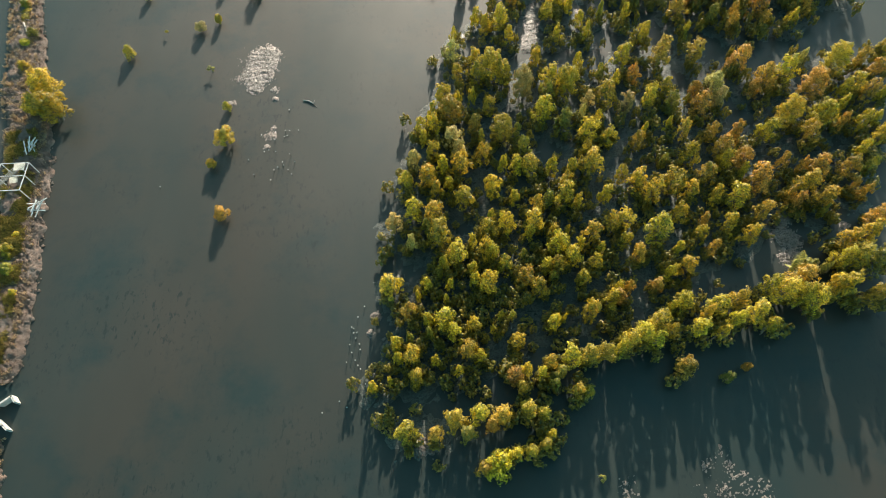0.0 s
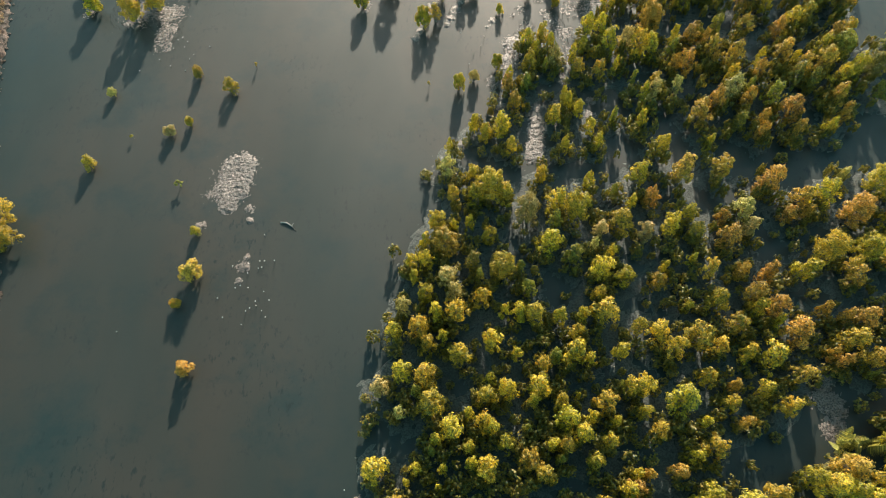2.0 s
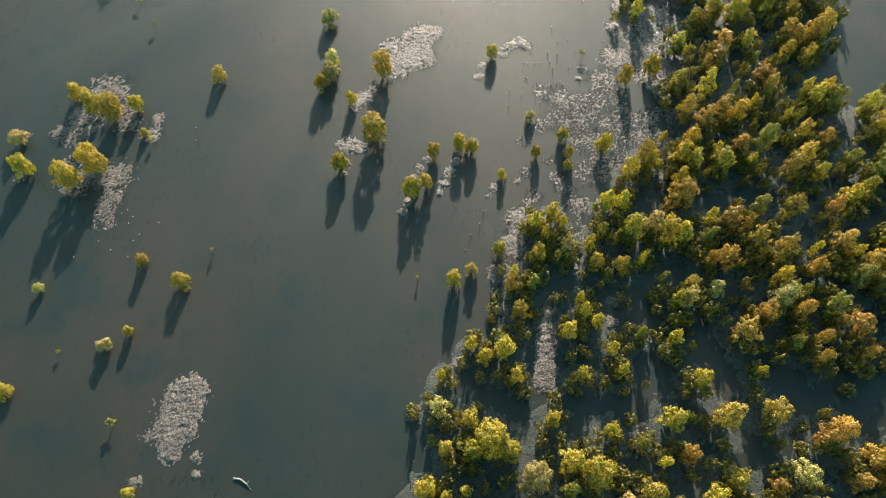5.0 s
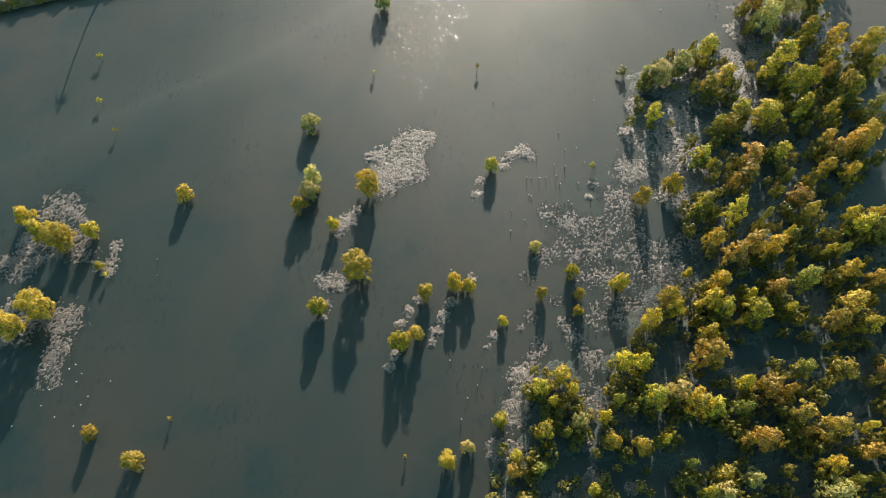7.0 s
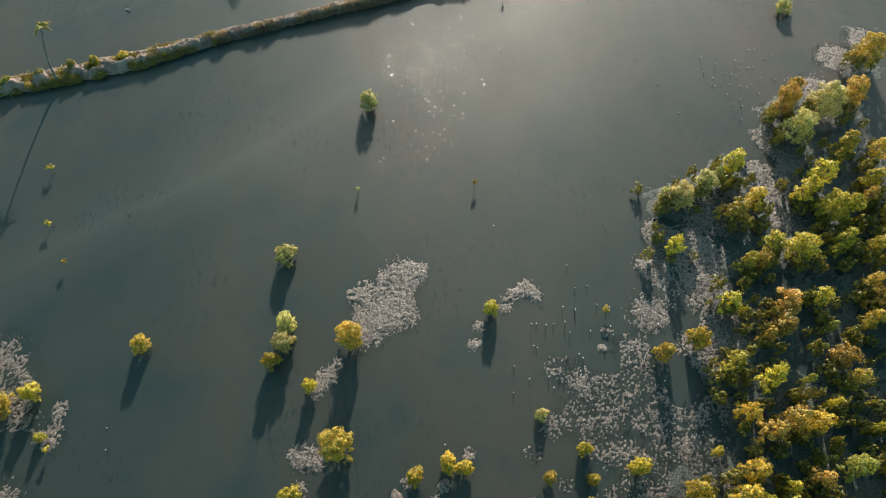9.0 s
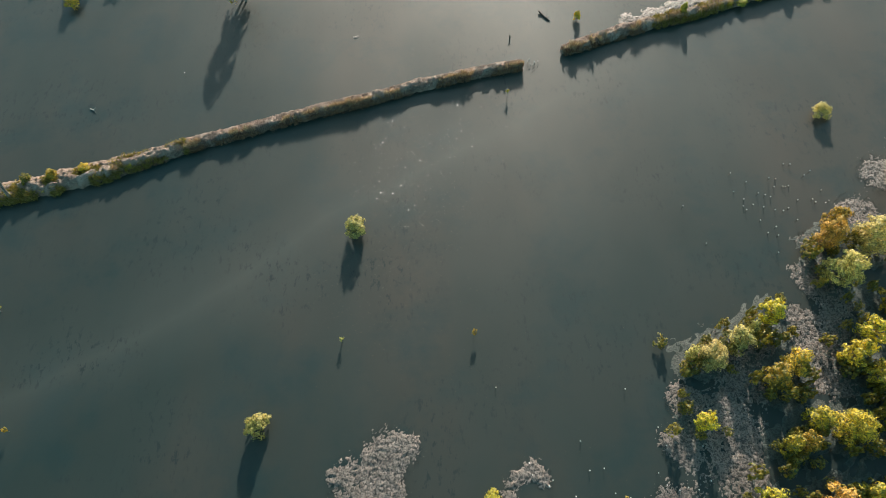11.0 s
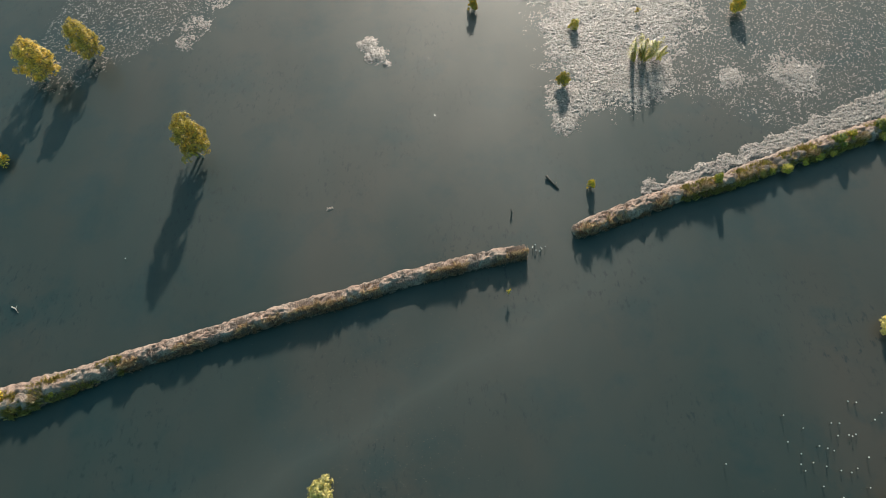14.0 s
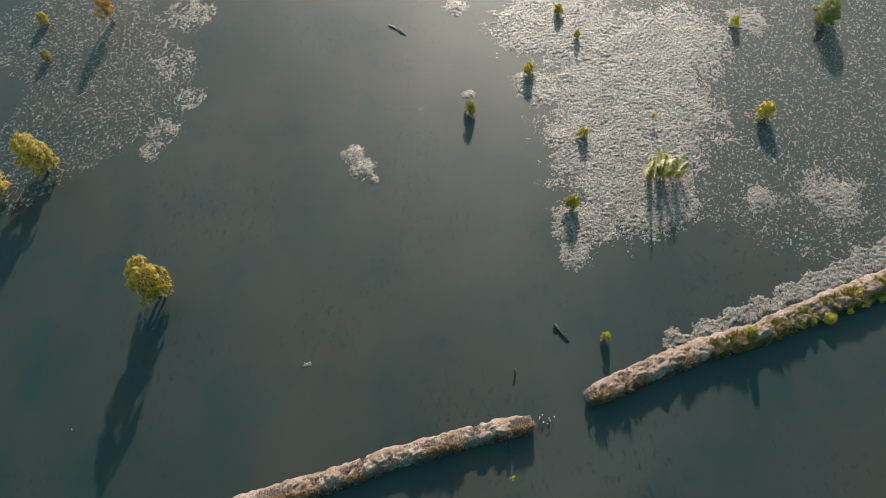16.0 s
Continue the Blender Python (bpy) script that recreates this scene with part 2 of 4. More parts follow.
STAND = tree_kinds(7, (2.9, 2.7, 3.1, 2.6, 3.0, 3.3, 2.8, 2.9, 3.2, 2.7), 0.06, 22, 8, 14, 0.15, (0.24, 0.38), 0.9, 3, 0.4)
HIGH = tree_kinds(13, (4.4, 4.1, 4.7), 0.24, 22, 8, 14, 0.16, (0.28, 0.44), 0.9, 4, 0.45)
UNDER = tree_kinds(12, (1.6, 1.4, 1.8), 0.05, 9, 5, 6, 0.27, (0.25, 0.4), 0.6)
LOW = tree_kinds(8, (1.9, 2.1, 1.8, 2.2), 0.04, 22, 8, 14, 0.16, (0.26, 0.4), 0.7)
GRAND = tree_kinds(9, (2.7, 2.5, 2.8), 0.1, 60, 9, 14, 0.09, (0.16, 0.28), 0.6, 3, 0.24)
SPRIG = tree_kinds(10, (2.8, 2.6, 3.2), 0.45, 5, 4, 8, 0.36, (0.3, 0.5), 0.6)
COLOURS = ("green", "yellow-green", "ochre-leaved", "pale silvery-green")


def tree(x, y, r, h, colour, rng, stand, z=0.0):
    """One tree, bush or seedling, by its size."""
    if h < 1.35:
        kinds, name, words, cat, group = SPRIG, "mangrove_seedling", "mangrove seedling on a thin stem in water", "seedling", "mangrove seedlings"
    elif r > 1.75:
        kinds, name, words, cat, group = GRAND, "mangrove_tree", "large broad-crowned mangrove tree in shallow water", "tree", "scattered mangrove trees"
    elif h < 2.5 and not stand:
        kinds, name, words, cat, group = LOW, "mangrove_bush", "low round mangrove bush standing in water", "bush", "mangrove bushes"
    elif not stand and h > 3.2 * r:
        kinds, name, words, cat, group = HIGH, "mangrove_tree", "tall bare-stemmed mangrove tree in shallow water", "tree", "scattered mangrove trees"
    elif not stand:
        kinds, name, words, cat, group = LOW, "mangrove_tree", "rounded mangrove tree standing in shallow water", "tree", "scattered mangrove trees"
    else:
        kinds, name, words, cat, group = STAND, "mangrove_tree", "mangrove tree in a dense flooded stand", "tree", "mangrove stand"
    crowns, trunk, hh = rng.choice(kinds)
    ob = new(name)
    ob.matrix_basis = Matrix.LocRotScale((x, y, z), Euler((rng.uniform(-0.06, 0.06), rng.uniform(-0.06, 0.06), rng.uniform(0, 6.28))), (r * rng.uniform(0.94, 1.06), r * rng.uniform(0.94, 1.06), h / hh))
    part("trunk", trunk, ob)
    part("crown", crowns[colour], ob)
    return tagged(ob, COLOURS[colour] + " " + words, cat, group)

# ---- water ----
tagged(new("water", mesh_of("water", [(-3000, -3000, 0), (3000, -3000, 0), (3000, 3000, 0), (-3000, 3000, 0)], [(0, 1, 2, 3)], WATER)),
       "still muddy grey-green flood water", "water", kind="structure")

# ---- mud: low banks of wet clods; each disc is x, y and radius ----
MUD_DISCS = {
    "round": [(-23.7, 62.2, 2.7), (-24.0, 59.4, 2.5), (-23.3, 63.6, 1.8), (-21.4, 56.9, 0.7), (-27.0, 54.8, 0.8), (-21.3, 49.0, 0.9), (-21.6, 47.1, 0.5), (-21.0, 50.3, 0.5), (-21.2, 55.2, 0.5), (-24.3, 57.3, 1.1)],
    "islet": [(-41.1, 105.9, 3.4), (-37.5, 99.9, 1.9), (-44.4, 98.0, 1.8), (-46.0, 98.8, 1.4), (-36.8, 92.0, 2.3), (-37.0, 88.0, 2.0), (-37.1, 84.9, 1.6), (-33.7, 98.2, 1.6), (-33.3, 100.8, 1.0), (-43.2, 100.9, 2.9), (-37.6, 102.9, 1.6), (-42.0, 92.2, 3.4), (-50.8, 98.6, 0.9), (-49.5, 92.1, 1.0)],
    "middle": [(2.6, 114.1, 2.4), (0.1, 111.2, 3.1), (-1.3, 107.4, 1.9), (2.2, 109.7, 2.1), (-3.2, 112.0, 0.9), (4.5, 114.9, 0.8), (-5.7, 102.8, 1.3), (-4.4, 104.3, 0.8), (-6.7, 101.3, 0.9), (-7.7, 94.9, 1.3), (-6.2, 94.6, 1.1), (-7.5, 91.9, 0.8), (-7.8, 90.6, 0.5), (2.7, 92.1, 0.7), (1.6, 90.8, 0.7), (0.6, 89.2, 0.7), (0.1, 85.8, 0.7), (-0.5, 84.5, 0.6), (8.7, 94.1, 0.8), (6.2, 91.6, 0.7), (5.4, 89.9, 0.9), (4.5, 88.3, 0.8), (4.0, 86.9, 0.5), (16.3, 112.0, 1.1), (17.2, 111.0, 0.9), (14.8, 111.2, 0.9), (13.6, 109.9, 1.0), (10.6, 107.6, 0.8), (10.1, 105.5, 0.8), (10.8, 87.3, 0.6), (10.1, 86.2, 0.5), (24.4, 106.3, 0.7), (23.7, 104.5, 0.5)],
    "north": [(18.7, 102.6, 1.3), (20.3, 101.7, 1.6), (22.7, 100.1, 1.9), (22.3, 97.1, 2.5), (19.8, 97.6, 2.1), (17.0, 96.6, 1.3), (15.1, 94.2, 0.9), (23.1, 94.2, 2.2), (26.7, 99.8, 2.6), (26.8, 104.2, 1.9), (26.8, 96.9, 2.5), (28.0, 92.9, 2.9), (24.9, 90.0, 2.1), (22.3, 88.8, 1.7), (19.5, 86.7, 1.3), (21.5, 84.1, 1.6), (20.0, 81.7, 1.6), (29.8, 95.6, 2.5), (33.3, 96.9, 2.3), (33.3, 92.6, 1.8), (32.9, 89.6, 1.3), (29.2, 91.1, 2.7), (15.0, 89.5, 0.8), (13.6, 88.2, 0.6), (15.5, 86.1, 1.2), (14.5, 84.7, 0.8), (18.6, 88.6, 0.9), (18.0, 91.3, 0.8), (13.5, 81.4, 1.4)],
    "edge": [(12.4, 78.6, 1.5), (11.5, 75.4, 1.2), (9.6, 76.0, 0.7), (20.2, 79.4, 1.4), (19.4, 76.1, 0.6), (18.9, 73.0, 0.5), (29.5, 108.1, 2.1), (31.2, 113.3, 2.0), (32.1, 117.9, 1.6), (33.7, 121.7, 1.3), (36.3, 110.3, 2.9), (36.0, 115.3, 3.3), (38.1, 121.4, 3.4), (41.9, 123.2, 1.3), (40.3, 118.3, 1.3), (37.2, 105.2, 2.4), (36.3, 101.2, 1.6), (35.4, 97.5, 1.6), (34.5, 103.7, 2.4), (50.3, 130.1, 2.6), (47.9, 122.8, 2.8), (46.8, 126.0, 1.7), (50.9, 126.8, 1.7), (50.9, 134.6, 1.8), (60.3, 129.4, 1.2), (47.9, 118.8, 2.1), (50.1, 123.4, 1.5), (57.4, 139.1, 2.1), (62.1, 143.9, 2.5), (67.0, 146.8, 2.5), (49.9, 129.3, 1.5)],
    "strips": [(15.4, 70.6, 0.7), (15.2, 68.6, 0.9), (14.9, 67.1, 0.9), (14.7, 65.6, 1.0), (14.4, 64.1, 1.0), (14.2, 62.6, 0.9), (22.7, 71.5, 0.6), (22.1, 69.1, 0.7), (23.5, 57.9, 0.5), (5.5, 65.2, 0.7), (12.5, 79.7, 1.3), (13.4, 82.5, 1.4), (10.7, 71.2, 0.7), (9.9, 75.5, 0.8), (32.6, 91.3, 1.0), (40.9, 30.7, 1.4), (40.6, 27.7, 1.1), (41.2, 33.4, 0.9), (-7.2, 23.1, 0.5), (-7.8, 21.1, 0.4), (48.3, 31.9, 0.6), (51.4, 35.7, 0.6), (-2.0, 9.0, 1.0)],
    "south": [(26.5, 5.6, 1.3), (27.7, 7.1, 0.8), (17.6, 4.3, 1.3), (24.3, 3.6, 0.8), (27.7, 4.0, 1.5), (30.8, 3.3, 0.8), (28.0, 2.0, 3.0)],
    "flat": [(38.0, 211.9, 9.3), (34.7, 202.1, 7.6), (35.5, 194.8, 8.0), (28.8, 187.0, 3.0), (27.5, 183.2, 1.6), (42.3, 203.5, 7.2), (37.5, 190.5, 4.6), (27.4, 221.8, 6.3), (25.6, 209.7, 2.7), (50.9, 190.0, 1.9), (58.2, 220.3, 2.7), (59.6, 189.8, 3.7), (47.1, 217.8, 7.0), (31.8, 223.9, 6.3), (36.6, 173.2, 0.9)],
    "flatsparse": [(59.6, 207.1, 22.9), (57.3, 189.2, 6.9), (55.2, 218.3, 22.7), (51.1, 195.5, 6.9), (64.4, 190.3, 6.6)],
    "dikemud": [(36.0 + 0.9 * k, 172.2 + 0.30 * k + 0.02 * k + 0.5 * math.sin(k * 1.7), 0.65 + 0.024 * k) for k in range(40)],
    "patches": [(1.1, 200.0, 1.2), (2.6, 197.7, 1.3), (4.0, 195.9, 0.5), (15.9, 227.0, 1.5), (16.8, 209.1, 0.7), (-2.8, 172.1, 0.4)],
    "left": [(-22.0, 211.9, 2.2), (-24.8, 206.0, 2.5), (-25.6, 218.7, 3.2), (-26.1, 202.5, 1.5), (-24.8, 228.8, 3.8)],
    "leftsparse": [(-33.7, 214.4, 11.3), (-40.8, 204.7, 7.4), (-43.4, 198.4, 4.4), (-51.3, 226.2, 6.5), (-41.2, 227.8, 10.3)],
}


def clod(x, y, cell=0.42, swell=1.0):
    """Lumpy relief, roughly -0.1 to 0.12 m."""
    d = noise.voronoi(Vector((x / cell, y / cell, 0.3)))[0][0]
    return 0.75 * cell * (0.40 - d) + 0.02 + 0.07 * swell * noise.noise(Vector((x * 0.55, y * 0.55, 5))) + 0.06 * noise.noise(Vector((x * 2.3, y * 2.3, 9)))


def mudflat(name, label, discs, step=0.13, high=0.6, cap=0.6, lift=-0.03, material=None, cell=0.27, rag=0.55, swell=1.0):
    """A height field that breaks the water's face; cap: how far a disc may rise, low for mud that only dots the water."""
    d = np.array(discs)
    lo, hi = (d[:, :2] - d[:, 2:3] * 1.6).min(0), (d[:, :2] + d[:, 2:3] * 1.6).max(0)
    xs, ys = np.arange(lo[0], hi[0], step), np.arange(lo[1], hi[1], step)
    X, Y = np.meshgrid(xs, ys, indexing="ij")
    S = np.full(X.shape, -0.37)
    for cx, cy, r in discs:
        S += np.clip(1 - ((X - cx) ** 2 + (Y - cy) ** 2) / (1.6 * r) ** 2, 0, 1) ** 2
    live = S > -0.36
    H = np.full(X.shape, -1.0)
    for i, j in zip(*np.nonzero(live)):
        x, y = float(X[i, j]), float(Y[i, j])
        ragged = 0.45 * noise.noise(Vector((x * 0.3, y * 0.3, 2))) + 0.45 * noise.noise(Vector((x * 0.9, y * 0.6, 3))) + 0.3 * noise.noise(Vector((x * 2.2, y * 1.5, 6)))
        H[i, j] = high * 0.36 * min(S[i, j] + ragged * rag, cap) + clod(x, y, cell, swell) + lift
    index = np.full(X.shape, -1)
    verts, faces = [], []
    up = H > -0.05
    wet = up[:-1, :-1] | up[1:, :-1] | up[:-1, 1:] | up[1:, 1:]

    def vert(i, j):
        if index[i, j] < 0:
            index[i, j] = len(verts)
            x, y = float(X[i, j]), float(Y[i, j])
            verts.append((x + 0.08 * noise.noise((x * 3, y * 3, 1)), y + 0.08 * noise.noise((x * 3, y * 3, 7)), max(float(H[i, j]), -0.12)))
        return int(index[i, j])

    for i, j in zip(*np.nonzero(wet)):
        faces.append((vert(i, j), vert(i + 1, j), vert(i + 1, j + 1), vert(i, j + 1)))
    return tagged(new(name, mesh_of(name, verts, faces, material or MUD, True)), label, "mud bank", kind="structure")


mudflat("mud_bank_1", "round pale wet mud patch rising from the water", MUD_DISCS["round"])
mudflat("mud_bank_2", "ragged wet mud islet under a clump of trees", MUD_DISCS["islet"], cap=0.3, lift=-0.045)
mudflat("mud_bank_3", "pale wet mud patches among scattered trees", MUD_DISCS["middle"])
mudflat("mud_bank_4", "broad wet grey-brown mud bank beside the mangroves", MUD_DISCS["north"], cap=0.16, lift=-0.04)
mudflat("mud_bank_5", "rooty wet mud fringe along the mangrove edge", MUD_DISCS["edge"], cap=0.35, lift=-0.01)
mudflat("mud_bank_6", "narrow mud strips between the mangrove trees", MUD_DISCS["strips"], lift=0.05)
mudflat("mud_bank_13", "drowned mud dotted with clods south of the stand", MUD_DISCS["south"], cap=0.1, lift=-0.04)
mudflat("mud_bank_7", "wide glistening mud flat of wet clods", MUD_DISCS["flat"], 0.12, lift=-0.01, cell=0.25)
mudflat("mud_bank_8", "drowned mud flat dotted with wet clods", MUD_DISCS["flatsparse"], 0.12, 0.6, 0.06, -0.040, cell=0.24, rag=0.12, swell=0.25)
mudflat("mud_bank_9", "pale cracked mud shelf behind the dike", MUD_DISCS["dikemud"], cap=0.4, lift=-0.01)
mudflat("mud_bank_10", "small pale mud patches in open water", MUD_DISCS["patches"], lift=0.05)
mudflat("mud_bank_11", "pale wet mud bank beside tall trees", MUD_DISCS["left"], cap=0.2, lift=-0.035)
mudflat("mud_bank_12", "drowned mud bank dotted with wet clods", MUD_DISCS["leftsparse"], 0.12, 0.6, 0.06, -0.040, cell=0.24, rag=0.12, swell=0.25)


# ---- dikes ----
def smooth_line(pts, step):
    p = np.array(pts, float)
    L = np.concatenate([[0], np.cumsum(np.hypot(*np.diff(p[:, :2], axis=0).T))])
    s = np.arange(0, L[-1], step)
    out = np.stack([np.interp(s, L, p[:, k]) for k in range(p.shape[1])], 1)
    k = np.ones(9) / 9
    for c in range(out.shape[1]):
        out[:, c] = np.convolve(np.pad(out[:, c], 4, "edge"), k, "valid")
    return out


def crest(u):
    """Cross profile of a dike: a long sunny slope on +u, the crown near u = -0.5, a steep far side."""
    if abs(u) >= 1:
        return 0.0
    return (1 - ((u + 0.45) / 1.45) ** 2) ** 0.8 if u > -0.45 else max(0.0, 1 - ((-0.45 - u) / 0.55) ** 3)


def bank(name, label, pts, high, material, across=26, step=0.16, notches=()):
    """An earth bank along pts (x, y, half width); notches: x of washed-out clefts across it."""
    line = smooth_line(pts, step)
    n = len(line)
    verts, faces = [], []
    for i, (x, y, w) in enumerate(line):
        a, b = line[max(i - 1, 0)], line[min(i + 1, n - 1)]
        tx, ty = b[0] - a[0], b[1] - a[1]
        l = math.hypot(tx, ty) or 1
        nx, ny = -ty / l, tx / l
        end = min(1.0, (min(i, n - 1 - i) * step) / 1.6)
        w *= 0.35 + 0.65 * end ** 0.5
        for k in range(across + 1):
            u = -1 + 2 * k / across
            wob = 0.88 + 0.2 * noise.noise(Vector((x * 0.6, y * 0.6, 3 if u < 0 else 8))) + 0.14 * noise.noise(Vector((x * 1.7, y * 1.7, 3 if u < 0 else 8)))
            px, py = x + nx * u * w * wob, y + ny * u * w * wob
            h = high * crest(u)
            h *= end ** 0.7 * (1 + 0.5 * noise.noise(Vector((px * 0.5, py * 0.5, 1))) + 0.2 * noise.noise(Vector((px * 1.3, py * 1.3, 5))))
            for cut in notches:
                h -= 0.75 * math.exp(-((px - cut - 0.3 * u) / 0.3) ** 2)
            h += 0.9 * clod(px, py) * (0.2 + 0.8 * crest(u)) + 0.24 * noise.noise(Vector((px * 2.6, py * 2.6, 4))) + 0.12 * noise.noise(Vector((px * 6, py * 6, 4)))
            verts.append((px, py, h - 0.22 * (abs(u) > 0.999) - 0.05))
    w1 = across + 1
    for i in range(n - 1):
        for k in range(across):
            faces.append((i * w1 + k, (i + 1) * w1 + k, (i + 1) * w1 + k + 1, i * w1 + k + 1))
    return tagged(new(name, mesh_of(name, verts, faces, material, True)), label, "dike", kind="structure")


DIKE_WEST = [(-95, 134.5, 1.7), (-75, 140.2, 1.9), (-53.3, 146.3, 1.9), (-41.7, 148.6, 2.0), (-34.5, 150.4, 2.1), (-31, 151.6, 1.7), (-23.8, 153.9, 1.3), (-15.2, 156.4, 1.3), (-6.6, 158.8, 1.3), (0, 160.3, 1.2), (5.7, 162.0, 1.2), (11.9, 163.4, 1.15), (17, 164.4, 1.15), (20.9, 165.0, 1.0)]
DIKE_EAST = [(26.0, 167.1, 0.9), (28, 167.7, 1.3), (31.7, 169.2, 1.35), (38.7, 171.5, 1.4), (45.8, 173.2, 1.3), (53.2, 175.8, 1.5), (60.6, 178.1, 1.6), (66, 179.8, 1.6), (90, 187, 1.7), (120, 196, 1.8)]
BANK = [(-78, 137.5, 3.0), (-72, 125, 3.0), (-67.5, 108, 3.0), (-63.8, 92, 3.0), (-61.4, 80, 2.8), (-60.0, 74, 2.7), (-58.0, 67, 2.9), (-56, 59, 3.3), (-53.2, 51.5, 3.4), (-51.4, 44, 3.4), (-50.6, 37, 3.3), (-49.4, 30.6, 3.4), (-48.6, 24.2, 3.4), (-48.2, 19.4, 3.3), (-48, 16.6, 3.2)]
BANK_SOUTH = [(-47.4, 12.0, 3.0), (-47, 9, 3.2), (-46.2, 5, 3.2), (-44, -6, 3.2), (-40, -25, 3.2)]
bank("dike_1", "long narrow earth dike with dry grass, broken at its end", DIKE_WEST, 1.15, EARTH, notches=(14.6, 3.2))
bank("dike_2", "narrow earth dike with green grass and a mud shelf", DIKE_EAST, 1.1, EARTH)
bank("dike_3", "wide overgrown earth bank along the flooded pond", BANK, 0.8, BANK_EARTH, 34, 0.25)
bank("dike_4", "wide earth bank beyond a concrete sluice", BANK_SOUTH, 0.8, BANK_EARTH, 34, 0.25)


# ---- mangrove trees ----
RNG = random.Random(3)
FOREST, SMALL, TALL = [], [], []


def grove(colour, rows):
    """Trees of the dense stand: x, y and crown radius; they grow taller with their spread."""
    for x, y, r in rows:
        h = max(2.0, min(4.7, 2.4 + 1.4 * r)) * RNG.uniform(1.0, 1.22)
        if x > 26 and y > 60:   # the old, tall part of the stand
            h = min(5.3, h * 1.08)
        if y > 100 and x < 48:   # low trees on the mud fringe
            h, y = h * 0.78, y + 0.6
        if r < 0.86:
            SMALL.append((x, y, r, h, colour))
        else:
            tree(x, y, r * 1.1, h, colour, RNG, True)
        FOREST.append((x, y, 1.2 + 0.8 * r))


def lone(colour, rows):
    """Trees and bushes that stand apart: x, y, crown radius and height."""
    for x, y, r, h in rows:
        tree(x, y, r, h, colour, RNG, False)
        if h >= 3.5 and x > 5 and y < 60:
            TALL.append((x, y, r, h))


grove(0, [(-3.4, 19.8, 0.57), (-1.3, 20.2, 0.57), (7.6, 21.7, 0.57), (6.4, 21.8, 0.45), (12.4, 26.0, 0.59), (0.1, 27.3, 0.60), (9.6, 29.1, 0.47), (45.0, 32.9, 0.42), (-1.2, 33.2, 0.69), (13.3, 36.1, 0.85), (52.6, 38.7, 0.79), (28.2, 41.0, 0.58), (11.1, 43.6, 0.96), (6.0, 45.7, 0.67), (10.7, 46.6, 0.68), (5.3, 47.2, 0.98), (16.8, 47.4, 1.14), (31.1, 50.0, 0.93), (15.3, 52.3, 0.94), (22.7, 56.1, 0.56), (40.2, 65.4, 0.89), (24.5, 67.1, 0.62), (45.2, 69.3, 1.06), (59.5, 69.6, 1.20), (43.1, 71.2, 0.66), (51.3, 71.4, 1.00), (49.3, 72.1, 1.29), (59.4, 73.2, 1.64), (28.2, 73.3, 0.56), (14.0, 73.4, 0.84), (56.8, 76.6, 1.67), (17.0, 76.7, 0.52)])
grove(0, [(63.3, 77.4, 1.51), (34.1, 78.2, 0.87), (22.3, 79.4, 0.76), (40.9, 81.7, 1.02), (56.2, 86.0, 1.18), (53.8, 87.9, 0.87), (44.3, 91.2, 1.41), (49.8, 94.7, 0.66), (62.0, 96.2, 1.42), (54.7, 96.6, 1.42), (42.7, 99.6, 0.54), (47.3, 104.5, 0.70), (59.8, 114.0, 1.12)])
grove(1, [(-3.8, 10.0, 1.29), (-7.3, 14.7, 0.61), (-5.5, 15.2, 0.49), (-2.7, 15.4, 0.97), (1.7, 16.0, 0.67), (-0.8, 17.1, 0.62), (4.0, 17.4, 0.80), (-4.6, 17.5, 0.68), (-3.4, 17.7, 1.12), (2.8, 18.0, 1.12), (-4.8, 19.0, 0.81), (7.9, 19.2, 0.94), (1.4, 19.9, 0.95), (5.4, 20.4, 0.44), (11.9, 20.6, 0.89), (3.3, 20.9, 0.89), (13.2, 21.2, 0.32), (16.0, 21.6, 1.09), (-1.5, 21.7, 0.83), (0.4, 21.8, 1.28), (24.7, 21.8, 0.64), (25.8, 22.2, 1.29), (-3.3, 22.7, 1.09), (18.4, 23.0, 0.97), (0.7, 24.0, 0.45), (19.6, 24.4, 0.65), (-2.4, 24.5, 0.46), (10.9, 24.6, 1.11), (5.4, 25.5, 1.31), (1.2, 25.6, 0.59), (-5.4, 25.7, 1.38), (-1.3, 25.7, 0.79)])
grove(1, [(25.4, 25.8, 0.79), (15.8, 25.8, 0.92), (9.5, 26.0, 1.25), (3.9, 26.1, 0.79), (27.6, 26.5, 1.19), (13.2, 27.3, 1.00), (11.9, 27.4, 0.80), (3.7, 27.5, 0.80), (17.3, 27.5, 0.87), (7.5, 27.6, 0.93), (14.8, 28.2, 1.14), (0.6, 28.3, 0.80), (27.1, 28.9, 0.74), (6.1, 29.3, 0.88), (18.4, 29.3, 0.67), (2.2, 29.5, 1.35), (16.1, 29.7, 0.81), (13.4, 29.8, 1.36), (5.6, 29.9, 1.02), (35.6, 30.1, 1.09), (21.3, 30.2, 0.88), (25.1, 30.6, 1.57), (3.9, 30.7, 0.75), (30.1, 30.8, 1.02), (17.8, 31.2, 1.30), (0.1, 31.6, 1.58), (13.1, 31.6, 0.96), (10.5, 31.7, 0.82), (33.6, 31.7, 0.96), (15.0, 32.0, 0.41), (5.6, 32.3, 1.17), (21.7, 32.6, 1.17)])
